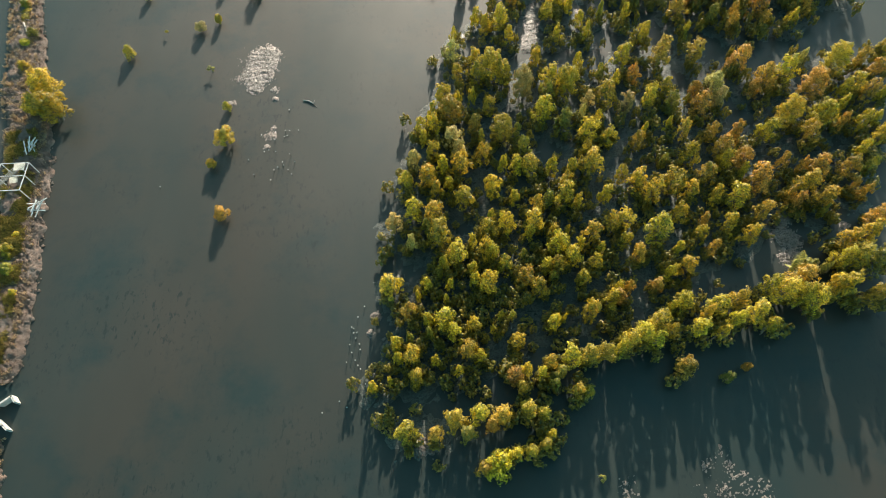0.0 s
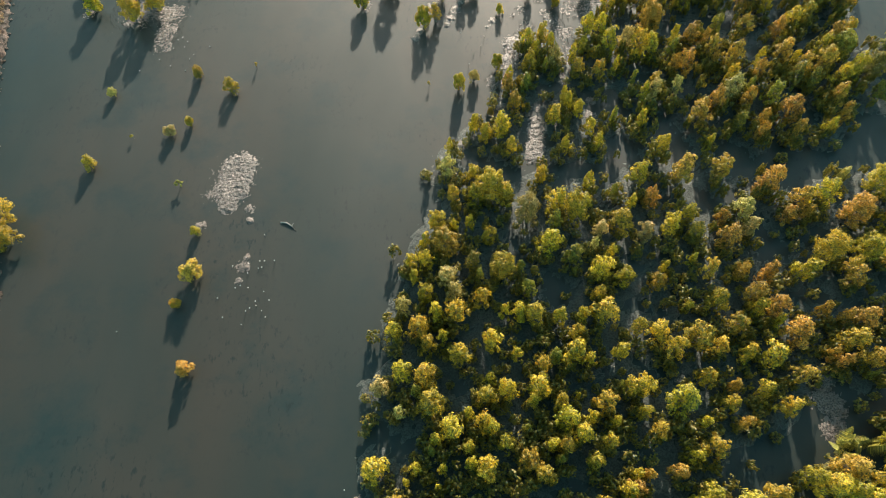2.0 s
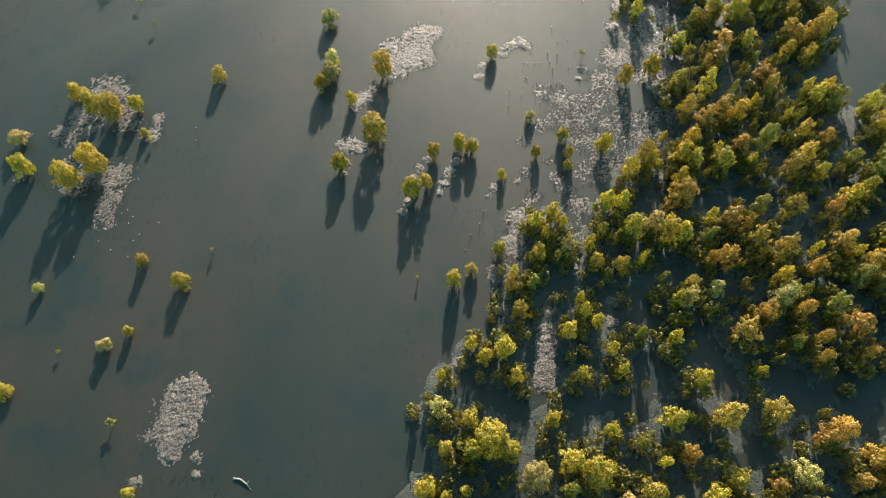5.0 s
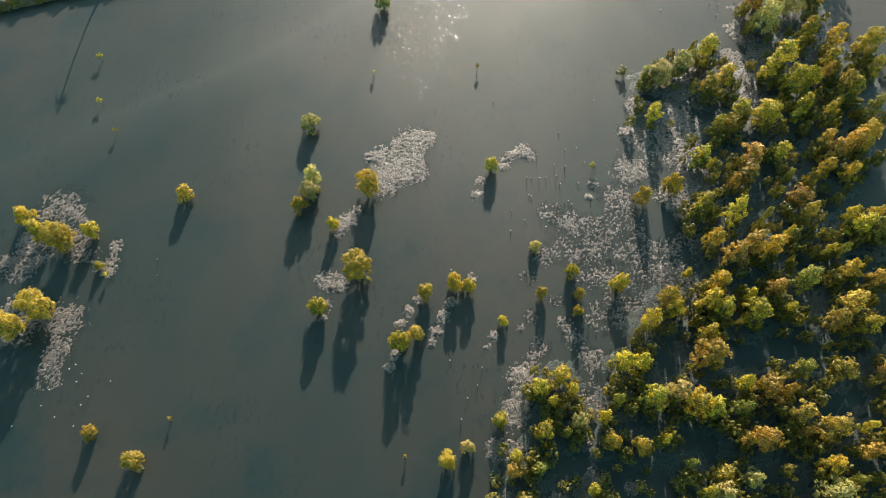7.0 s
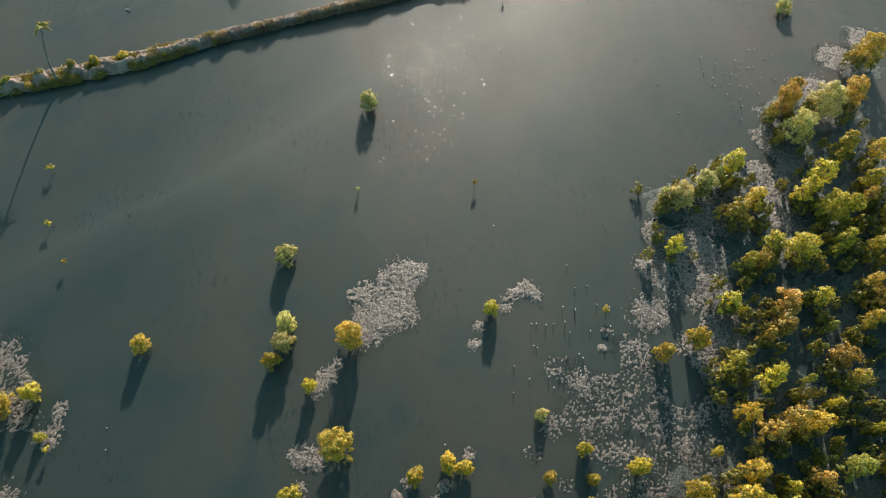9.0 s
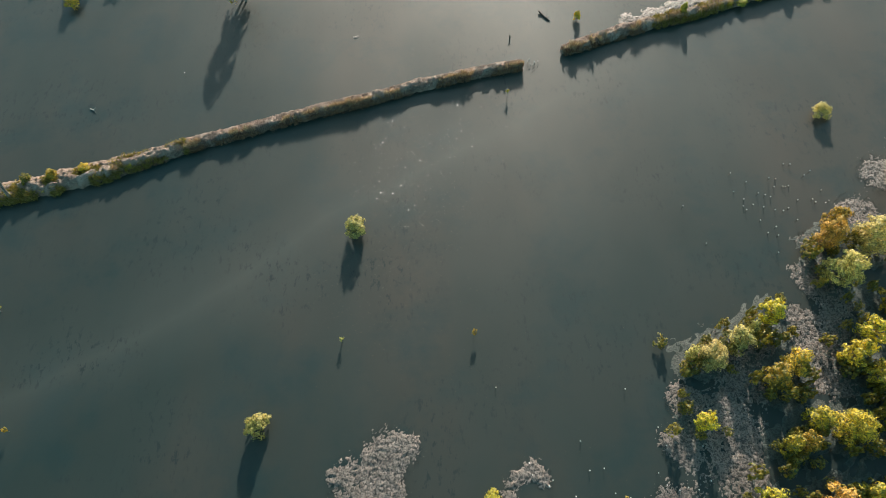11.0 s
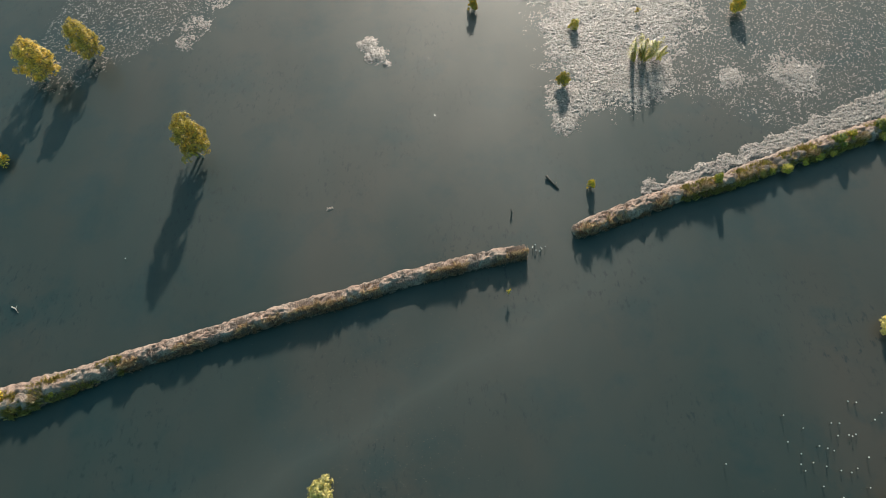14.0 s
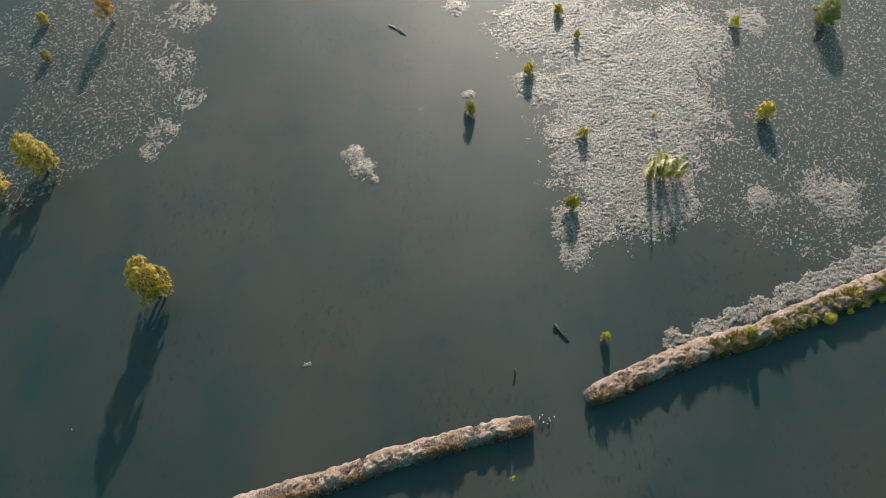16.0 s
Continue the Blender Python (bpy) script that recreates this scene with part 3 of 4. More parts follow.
grove(1, [(20.4, 32.7, 1.04), (8.0, 32.9, 1.18), (28.0, 33.0, 1.04), (11.1, 33.3, 1.25), (6.3, 34.2, 0.77), (-0.2, 34.7, 1.40), (-2.8, 35.0, 1.19), (11.8, 35.1, 0.98), (35.3, 35.2, 1.48), (33.2, 35.6, 0.92), (16.8, 35.8, 0.77), (20.2, 36.3, 0.92), (15.3, 36.3, 1.35), (43.7, 36.4, 1.42), (30.4, 36.4, 1.13), (9.3, 36.5, 0.85), (25.7, 36.6, 1.28), (3.3, 36.9, 1.42), (28.2, 37.5, 1.57), (0.1, 37.9, 0.86), (6.7, 38.0, 1.29), (24.4, 38.3, 1.29), (32.6, 38.7, 1.30), (15.7, 38.7, 0.86), (1.7, 38.9, 0.79), (37.3, 39.0, 0.72), (22.6, 39.0, 0.86), (-3.5, 39.6, 1.01), (-1.0, 39.9, 1.38), (14.2, 40.2, 0.94), (35.5, 40.4, 0.95), (18.9, 40.5, 1.53)])
grove(1, [(16.8, 40.6, 0.87), (11.6, 40.9, 1.24), (3.2, 41.2, 1.46), (52.5, 41.3, 0.81), (31.2, 41.3, 1.24), (9.9, 41.3, 0.95), (8.4, 41.3, 0.73), (1.0, 41.6, 0.95), (18.7, 42.9, 0.96), (6.1, 43.1, 1.11), (55.6, 43.1, 1.04), (-0.2, 43.7, 0.96), (25.5, 43.8, 1.11), (41.5, 44.6, 1.27), (47.0, 44.9, 0.97), (21.8, 45.0, 1.12), (54.2, 45.4, 0.98), (19.4, 45.7, 1.35), (26.7, 45.9, 0.53), (-1.2, 45.9, 0.75), (56.1, 46.0, 0.75), (8.5, 46.5, 1.74), (29.9, 46.6, 0.60), (44.8, 46.8, 1.67), (49.6, 47.0, 1.67), (-1.5, 47.6, 0.83), (-0.0, 47.7, 0.99), (21.1, 47.8, 0.76), (52.6, 48.4, 0.84), (14.1, 49.1, 1.46), (58.5, 50.0, 0.77), (2.2, 50.0, 1.78)])
grove(1, [(0.1, 50.4, 0.77), (7.4, 50.5, 0.93), (53.4, 50.6, 0.93), (28.3, 50.9, 1.16), (22.5, 51.5, 1.48), (55.0, 51.7, 1.33), (3.4, 52.1, 0.70), (30.8, 52.2, 1.17), (5.3, 52.5, 0.70), (1.6, 52.8, 1.18), (17.9, 53.5, 1.74), (46.8, 54.0, 1.43), (24.4, 54.2, 0.71), (15.6, 54.9, 1.35), (54.2, 55.9, 1.85), (9.9, 56.0, 1.20), (6.3, 56.0, 1.20), (3.8, 56.4, 0.88), (60.8, 57.0, 1.21), (8.2, 57.0, 1.85), (19.8, 57.4, 0.80), (25.9, 58.1, 1.22), (14.2, 58.7, 0.89), (6.0, 59.3, 0.98), (29.4, 61.9, 1.01), (35.7, 62.5, 0.67), (17.8, 63.2, 0.81), (22.0, 63.3, 0.74), (11.0, 63.3, 0.88), (3.5, 63.6, 0.61), (51.0, 63.8, 0.82), (8.1, 65.4, 0.96)])
grove(1, [(21.4, 65.6, 0.82), (10.3, 66.3, 1.31), (27.9, 66.4, 0.83), (6.7, 66.7, 0.76), (17.1, 67.8, 1.04), (53.8, 68.7, 0.70), (20.3, 68.7, 0.84), (19.1, 69.9, 0.85), (12.1, 70.1, 1.13), (29.1, 70.8, 0.82), (18.8, 71.4, 0.66), (55.3, 71.8, 1.22), (40.9, 72.7, 1.00), (57.2, 72.8, 1.22), (11.8, 74.6, 0.74), (23.7, 75.1, 0.96), (50.1, 75.4, 0.73), (26.1, 75.5, 0.57), (21.1, 75.7, 0.91), (45.6, 75.9, 0.68), (14.7, 76.7, 1.04), (53.9, 77.1, 1.04), (20.7, 77.8, 0.75), (31.5, 78.2, 1.28), (29.7, 78.8, 1.40), (26.1, 79.5, 1.29), (16.0, 79.7, 0.65), (58.4, 79.9, 1.13), (35.1, 80.6, 0.83), (18.1, 80.7, 0.71), (15.0, 81.1, 1.01), (52.0, 82.3, 1.30)])
grove(1, [(17.1, 82.4, 1.08), (25.4, 82.9, 1.03), (23.5, 83.3, 1.09), (54.5, 83.9, 1.01), (32.7, 85.6, 1.05), (49.2, 86.1, 0.93), (27.0, 87.4, 1.06), (38.2, 87.6, 1.50), (41.9, 88.1, 0.75), (34.9, 88.1, 1.38), (58.3, 88.4, 1.59), (29.9, 88.8, 0.95), (33.7, 89.2, 1.27), (38.2, 89.8, 0.83), (29.6, 90.1, 1.08), (35.2, 91.4, 1.29), (61.7, 91.4, 0.97), (59.3, 92.4, 1.80), (48.1, 94.8, 0.59), (42.0, 95.4, 1.26), (58.7, 95.5, 1.24), (36.2, 96.5, 1.14), (64.6, 96.8, 1.25), (44.5, 97.2, 0.53), (52.4, 97.5, 1.26), (54.1, 98.6, 0.95), (51.9, 99.1, 0.81), (39.2, 99.8, 1.23), (35.2, 100.5, 0.69), (36.5, 101.3, 1.17), (54.1, 104.7, 0.99), (51.3, 105.4, 1.11)])
grove(1, [(38.8, 106.8, 0.43), (47.0, 107.7, 1.30), (37.7, 107.8, 1.30), (40.6, 112.2, 0.96), (42.4, 112.5, 1.04), (54.7, 113.7, 1.18), (47.3, 113.8, 1.95), (51.2, 114.5, 1.32), (44.2, 114.7, 1.36), (33.2, 114.8, 1.06), (59.0, 117.0, 1.30), (53.5, 118.7, 1.39), (41.2, 118.9, 1.55), (51.7, 119.1, 1.71), (43.8, 120.2, 1.56), (63.0, 120.8, 1.17), (49.3, 121.4, 1.41), (57.5, 122.6, 1.18), (51.7, 123.5, 1.59), (62.9, 124.3, 1.76), (42.7, 125.4, 1.37), (59.5, 126.3, 1.22), (55.7, 127.2, 1.45), (65.1, 142.5, 1.99)])
grove(2, [(-1.0, 9.8, 0.87), (19.4, 23.3, 0.97), (20.5, 24.3, 0.72), (23.5, 24.4, 0.91), (22.5, 28.3, 0.87), (30.9, 28.6, 0.81), (30.9, 32.4, 0.69), (37.8, 33.0, 1.11), (42.3, 34.4, 0.91), (45.5, 34.5, 1.19), (50.7, 35.2, 0.77), (41.7, 35.3, 0.70), (49.7, 36.1, 0.64), (38.6, 37.4, 1.50), (46.0, 38.5, 1.37), (50.0, 38.7, 1.08), (44.4, 39.2, 0.79), (42.4, 40.1, 0.80), (37.5, 40.5, 1.24), (35.3, 41.8, 1.32), (46.8, 43.4, 1.11), (37.7, 44.5, 1.05), (34.9, 44.7, 0.90), (31.4, 44.9, 0.97), (51.7, 45.7, 0.83), (34.3, 48.6, 1.30), (56.8, 50.3, 1.16), (34.7, 51.7, 0.94), (42.2, 51.7, 1.01), (49.7, 51.7, 1.72), (44.2, 51.8, 0.70), (44.3, 53.8, 1.27)])
grove(2, [(58.8, 54.1, 1.19), (26.8, 55.0, 1.03), (57.5, 55.8, 0.96), (40.0, 55.9, 0.88), (41.4, 56.3, 1.53), (31.2, 57.9, 1.54), (35.9, 58.5, 1.38), (42.3, 63.5, 0.81), (47.2, 64.0, 0.88), (43.2, 65.7, 0.83), (53.4, 65.9, 0.83), (47.0, 66.5, 1.53), (35.1, 66.7, 1.53), (37.7, 68.4, 1.19), (42.1, 68.7, 0.98), (53.2, 68.8, 1.20), (30.6, 72.2, 1.00), (11.4, 73.3, 0.84), (44.8, 73.6, 0.95), (50.7, 73.8, 1.09), (53.6, 74.2, 1.46), (33.9, 75.2, 0.85), (35.5, 75.2, 1.19), (39.4, 75.6, 0.68), (41.8, 75.9, 1.25), (48.7, 76.7, 1.33), (39.3, 77.1, 1.15), (56.2, 78.9, 1.28), (39.0, 79.6, 0.76), (37.1, 80.1, 1.48), (49.6, 80.9, 0.99), (44.8, 81.5, 1.19)])
grove(2, [(32.2, 83.7, 1.64), (60.5, 85.6, 1.33), (46.1, 86.5, 1.11), (59.6, 86.8, 1.58), (48.0, 88.4, 1.38), (41.2, 90.5, 1.15), (51.9, 91.0, 0.96), (49.4, 92.5, 0.97), (38.0, 95.0, 1.19), (40.2, 95.8, 1.46), (47.4, 99.3, 1.02), (47.2, 101.3, 1.38), (40.5, 104.0, 0.84), (42.5, 105.0, 1.42), (43.7, 107.2, 1.58), (53.3, 107.7, 1.30), (55.4, 108.6, 1.08), (57.4, 109.3, 1.60), (52.8, 109.6, 1.09), (57.9, 118.0, 1.38), (56.4, 120.0, 0.93), (51.5, 134.5, 1.67), (59.8, 135.1, 1.90)])
grove(3, [(-3.0, 31.0, 0.82), (-4.9, 33.4, 1.11), (-2.6, 42.4, 0.95), (3.4, 44.0, 0.96), (2.4, 45.7, 1.35), (19.3, 48.9, 0.69), (37.0, 50.1, 1.00), (25.4, 50.1, 1.16), (20.3, 51.0, 0.93), (37.1, 52.6, 1.41), (12.0, 53.3, 1.66), (50.4, 57.0, 0.64), (3.1, 60.6, 1.07), (40.0, 70.0, 1.42), (30.4, 70.8, 1.07), (33.6, 71.5, 0.93), (18.1, 77.7, 0.99), (28.5, 80.0, 1.18), (35.4, 121.1, 1.73), (33.6, 121.7, 0.79), (38.3, 122.9, 1.59), (40.4, 124.2, 0.80), (51.5, 130.4, 2.07), (56.4, 134.4, 2.27)])
lone(0, [(11.2, 14.1, 0.60, 4.0), (11.8, 15.2, 0.73, 4.5), (2.0, 9.8, 0.93, 4.0), (14.9, 5.1, 0.51, 1.2), (29.4, 14.3, 0.66, 2.0), (47.4, 25.7, 1.46, 6.5), (-30.4, 60.5, 0.65, 1.1), (68.0, 218.9, 2.33, 3.6)])
lone(1, [(45.3, 28.0, 1.21, 6.0), (47.5, 28.5, 1.22, 6.5), (8.4, 15.6, 0.67, 4.5), (8.0, 13.7, 0.78, 4.0), (10.1, 15.2, 0.61, 4.5), (11.1, 16.3, 0.80, 5.0), (13.2, 16.8, 1.17, 5.0), (14.9, 16.7, 1.11, 5.0), (16.7, 17.2, 1.05, 5.0), (13.4, 13.5, 0.78, 3.5), (14.5, 13.2, 0.66, 3.5), (0.7, 10.9, 1.18, 4.5), (3.5, 11.3, 1.06, 4.5), (5.4, 11.2, 1.18, 4.5), (8.3, 11.6, 1.01, 4.5), (9.7, 11.3, 0.77, 4.0), (4.8, 6.7, 1.71, 4.5), (3.4, 6.3, 0.85, 4.0), (6.8, 7.7, 0.69, 4.0), (8.2, 7.7, 0.80, 4.0), (9.6, 8.4, 0.69, 4.0), (10.4, 9.1, 0.52, 4.0), (19.2, 18.3, 1.06, 5.0), (21.0, 18.7, 1.19, 5.5)])
lone(1, [(23.0, 19.9, 1.27, 5.5), (22.1, 17.9, 0.93, 5.0), (24.0, 18.7, 0.63, 5.0), (18.4, 17.1, 0.74, 5.0), (29.5, 21.6, 1.22, 5.0), (31.7, 21.8, 1.09, 5.0), (28.1, 20.7, 0.64, 5.0), (27.1, 19.2, 1.13, 5.0), (29.1, 18.6, 0.63, 4.5), (30.9, 19.9, 0.82, 5.0), (33.2, 20.4, 1.27, 5.5), (34.5, 19.1, 0.76, 5.0), (35.1, 23.5, 1.04, 5.5), (36.8, 22.6, 1.42, 6.0), (38.5, 22.2, 1.10, 6.0), (39.6, 21.2, 1.15, 6.0), (42.8, 22.9, 1.43, 6.5), (41.6, 22.7, 0.78, 6.0), (46.0, 21.7, 1.16, 5.5), (45.4, 26.1, 1.53, 6.5), (44.0, 26.0, 1.00, 6.0), (-51.3, 56.7, 2.40, 5.5), (-49.6, 53.2, 2.20, 5.0), (-52.3, 54.1, 1.57, 4.0)])
lone(1, [(-48.3, 92.7, 1.38, 3.4), (-30.7, 70.3, 0.63, 1.6), (-42.4, 64.2, 0.95, 1.9), (-37.9, 68.4, 0.31, 0.8), (-27.4, 53.8, 0.63, 1.4), (-28.2, 44.4, 0.65, 1.5), (-22.9, 80.0, 0.30, 1.1), (20.0, 94.3, 0.79, 2.2), (16.3, 91.7, 0.71, 2.2), (20.5, 91.4, 0.64, 2.2), (20.0, 89.5, 0.63, 2.2), (24.8, 92.3, 1.03, 3.2), (29.7, 103.3, 1.04, 3.2), (33.4, 104.5, 1.19, 3.6), (32.8, 93.4, 0.58, 1.8), (11.8, 88.8, 0.63, 1.7), (10.6, 78.2, 0.93, 2.6), (-11.3, 104.7, 1.06, 2.8), (-2.9, 106.6, 1.86, 4.4), (-3.9, 95.4, 2.13, 4.6), (-7.2, 101.7, 0.76, 2.4), (-8.3, 91.3, 1.10, 3.0), (3.5, 92.4, 0.97, 2.8), (6.8, 93.4, 1.11, 2.8)])
lone(1, [(8.3, 93.0, 0.91, 2.4), (0.7, 86.7, 1.18, 3.6), (2.4, 87.5, 0.88, 3.4), (12.2, 109.2, 0.94, 2.2), (-25.7, 107.2, 1.08, 2.3), (-44.7, 104.8, 1.21, 2.8), (-41.5, 102.3, 1.40, 4.0), (-38.8, 100.9, 1.87, 4.6), (-36.1, 102.4, 1.05, 2.8), (-39.0, 92.4, 1.96, 5.0), (-41.7, 90.3, 1.81, 4.6), (-34.3, 97.9, 0.61, 1.4), (-33.1, 96.6, 0.40, 1.2), (-30.8, 78.9, 0.82, 1.9), (-25.8, 76.1, 1.09, 2.2), (-42.0, 131.4, 0.58, 1.3), (-40.0, 123.1, 0.51, 1.2), (-36.8, 117.9, 0.34, 1.2), (24.6, 108.4, 0.57, 1.2), (11.5, 125.9, 0.36, 1.2), (5.3, 74.6, 1.02, 3.0), (1.1, 75.3, 0.26, 1.0), (-46.6, 182.0, 1.08, 2.0), (-53.2, 189.2, 0.86, 2.0)])
lone(2, [(-20.3, 181.3, 2.49, 7.3)])
lone(1, [(28.1, 190.3, 0.91, 2.2), (31.1, 200.9, 0.75, 1.6), (33.0, 218.8, 0.50, 1.4), (25.3, 212.5, 0.89, 1.8), (16.9, 206.1, 0.85, 1.9), (54.8, 202.6, 1.28, 2.4), (55.6, 219.6, 0.75, 1.6), (29.3, 173.3, 0.50, 1.5), (30.9, 224.1, 0.77, 1.6), (-47.5, 228.9, 0.90, 2.0), (18.0, 159.5, 0.33, 1.2)])
lone(2, [(49.5, 30.7, 1.17, 6.0), (7.2, 15.1, 0.97, 4.5), (4.5, 10.2, 0.70, 4.0), (39.0, 23.9, 1.31, 6.0), (25.0, 15.3, 1.22, 3.5), (31.5, 15.3, 0.49, 2.0), (47.1, 22.3, 0.77, 5.5), (-25.9, 36.8, 0.99, 2.0), (9.1, 69.9, 0.49, 1.5), (-26.8, 48.0, 1.39, 2.9), (32.4, 87.6, 0.62, 2.0), (53.0, 136.8, 1.50, 4.0), (-44.7, 196.7, 3.04, 6.5), (-38.8, 200.4, 2.68, 6.5), (40.6, 203.0, 0.53, 1.3), (-44.9, 220.9, 0.86, 1.6), (-36.7, 228.1, 1.53, 5.0)])
lone(3, [(-50.5, 97.7, 1.24, 2.2), (-42.2, 76.0, 0.66, 1.4), (-33.0, 68.9, 0.91, 1.6), (16.3, 97.8, 0.74, 1.4), (-11.0, 117.2, 1.30, 2.4), (-10.1, 108.7, 1.23, 2.8), (-10.0, 106.4, 1.29, 3.0), (-1.6, 139.4, 1.5, 2.6), (-2.8, 125.9, 0.36, 1.1), (7.3, 75.9, 0.74, 2.0), (57.7, 153.6, 1.25, 1.8)])


def thicket(rows, kinds, words):
    """The low growth under the stand, joined."""
    by = {}
    for x, y, r, h, colour in rows:
        crowns, trunk, hh = RNG.choice(kinds)
        v = np.empty(len(crowns[colour].vertices) * 3, np.float32)
        crowns[colour].vertices.foreach_get("co", v)
        v = v.reshape(-1, 3)
        a = RNG.uniform(0, 6.28)
        v = v @ np.array([[math.cos(a), math.sin(a), 0], [-math.sin(a), math.cos(a), 0], [0, 0, 1]]) * (r, r, h / hh) + (x, y, 0)
        by.setdefault(colour, []).append(v)
    for colour, vs in by.items():
        vs = np.concatenate(vs)
        ob = new("undergrowth", quads_of("undergrowth", vs, np.arange(len(vs)).reshape(-1, 4), LEAVES[colour]))
        tagged(ob, COLOURS[colour] + words, "undergrowth", kind="stuff")


thicket(SMALL, STAND, " young mangrove growth in the dense stand")
RU = random.Random(17)
LOWER = []
for x, y, r in FOREST:
    old = 1.4 if x > 26 and y > 55 else 1.0
    for _ in range(6):
        LOWER.append((x + RU.gauss(0, 1.3), y + RU.gauss(-0.6, 1.4), RU.uniform(0.5, 1.0), RU.uniform(0.8, 2.3) * old, 0))
for x, y, r, h in TALL:
    for _ in range(3):
        LOWER.append((x + RU.gauss(0, 0.9), y + RU.gauss(0, 0.7), RU.uniform(0.8, 1.2), RU.uniform(0.35, 0.55) * h, 0))
thicket(LOWER, UNDER, " low mangrove undergrowth in shade under the stand")
# sheet added over the lit water; its dark colour stands in for shade
mudflat("mud_floor", "wet mud floor coloured dark for shade under the mangrove stand", FOREST, 0.4, 0.6, 0.25, 0.0, SHADE_MUD)


# ---- breathing roots: short spikes on the mud round the mangroves ----
def roots(label, discs, count):
    rng = random.Random(count)
    verts, faces = [], []
    weight = [r * r for _, _, r in discs]
    for cx, cy, r in rng.choices(discs, weight, k=count):
        a, d = rng.uniform(0, 6.28), 1.25 * r * math.sqrt(rng.random())
        x, y = cx + d * math.cos(a), cy + d * math.sin(a)
        h, w = rng.uniform(0.14, 0.34), rng.uniform(0.015, 0.03)
        k = len(verts)
        verts += [(x + w, y, -0.05), (x - w, y + w, -0.05), (x - w, y - w, -0.05), (x + rng.uniform(-0.05, 0.05), y + rng.uniform(-0.05, 0.05), h)]
        faces += [(k, k + 1, k + 3), (k + 1, k + 2, k + 3), (k + 2, k, k + 3)]
    return tagged(new("breathing_roots", mesh_of("breathing_roots", verts, faces, DARKWOOD)), label, "roots", kind="stuff")


roots("short dark breathing roots on the mangrove's mud fringe", MUD_DISCS["edge"], 7000)
roots("short dark breathing roots on the broad mud bank", MUD_DISCS["north"], 5000)
roots("short dark breathing roots on the islet's mud", MUD_DISCS["islet"] + MUD_DISCS["middle"], 3500)


# ---- grass on the dikes ----
def make_grass(name, a, b):
    m = Mat(name)
    rnd = m.t.nodes.new("ShaderNodeNewGeometry").outputs["Random Per Island"]
    m.base(m.mix(rnd, a, b)).set(Roughness=0.7)
    tr = m.t.nodes.new("ShaderNodeBsdfTranslucent")
    m.link(m.mix(rnd, a, b), tr.inputs["Color"])
    ms = m.t.nodes.new("ShaderNodeMixShader")
    ms.inputs[0].default_value = 0.4
    m.link(m.b.outputs[0], ms.inputs[1])
    m.link(tr.outputs[0], ms.inputs[2])
    m.link(ms.outputs[0], m.out.inputs[0])
    return m.m


STRAW = make_grass("dry_straw_grass", (0.30, 0.20, 0.11), (0.62, 0.50, 0.33))
RUST = make_grass("rusty_dead_grass", (0.16, 0.09, 0.05), (0.46, 0.30, 0.19))
GREEN_GRASS = make_grass("yellow_green_grass", (0.13, 0.125, 0.03), (0.50, 0.40, 0.12))


def grass(label, pts, tufts, side, tall, material, base=0.35, gap=0.35):
    """Tufts of blades along a bank; side: the range of u that they grow on; gap: how bare it is between stands."""
    rng = random.Random(len(pts) * 31 + tufts)
    line = smooth_line(pts, 0.25)
    verts, faces = [], []
    made = 0
    while made < tufts:
        i = rng.randrange(1, len(line) - 1)
        x, y, w = line[i]
        tx, ty = line[i + 1][0] - line[i - 1][0], line[i + 1][1] - line[i - 1][1]
        l = math.hypot(tx, ty)
        u = rng.uniform(*side)
        px, py = x - ty / l * u * w, y + tx / l * u * w
        stand = 0.5 + 0.5 * noise.noise(Vector((px * 0.45, py * 0.45, 11)))
        made += 1
        if stand < gap:
            continue
        z0 = base * 1.9 * crest(u) - 0.08
        t = tall * (0.45 + 1.1 * (stand - gap)) * rng.uniform(0.6, 1.3)
        for _ in range(14):
            a = rng.uniform(0, 6.28)
            o = Vector((px + rng.gauss(0, 0.12), py + rng.gauss(0, 0.12), z0))
            d = Vector((math.cos(a), math.sin(a), 0))
            s = Vector((-d.y, d.x, 0)) * 0.03 * rng.uniform(0.7, 1.5)
            lean, hh = rng.uniform(0.1, 0.6) * t, t * rng.uniform(0.6, 1.1)
            k = len(verts)
            mid, tip = o + d * lean * 0.35 + Vector((0, 0, hh * 0.65)), o + d * lean + Vector((0, 0, hh))
            verts += [tuple(o - s), tuple(o + s), tuple(mid + s * 0.8), tuple(tip), tuple(mid - s * 0.8)]
            faces.append((k, k + 1, k + 2, k + 3, k + 4))
    return tagged(new("grass", mesh_of("grass", verts, faces, material)), label, "grass", kind="stuff")


grass("dry straw-brown grass on the narrow dike", DIKE_WEST[5:], 2600, (-1.0, 0.1), 0.5, RUST, gap=0.42)
grass("dry straw grass among green on the dike", DIKE_WEST[:6], 1300, (-0.95, 0.5), 0.5, STRAW)
grass("tall yellow-green grass on the overgrown dike", DIKE_WEST[:7], 3400, (-1.0, 0.3), 0.9, GREEN_GRASS, gap=0.36)
grass("dry brown grass on the dike's tip", DIKE_EAST[:5], 1200, (-1.0, 0.2), 0.45, RUST, gap=0.42)
grass("tall yellow-green grass on the dike's crest", DIKE_EAST[3:], 3600, (-1.0, 0.2), 0.85, GREEN_GRASS, gap=0.34)
grass("dry straw grass on the wide bank", BANK, 3800, (-0.95, 0.6), 0.5, STRAW)
grass("green weeds on the wide bank", BANK[8:], 2600, (-0.7, 0.3), 0.9, GREEN_GRASS, gap=0.45)
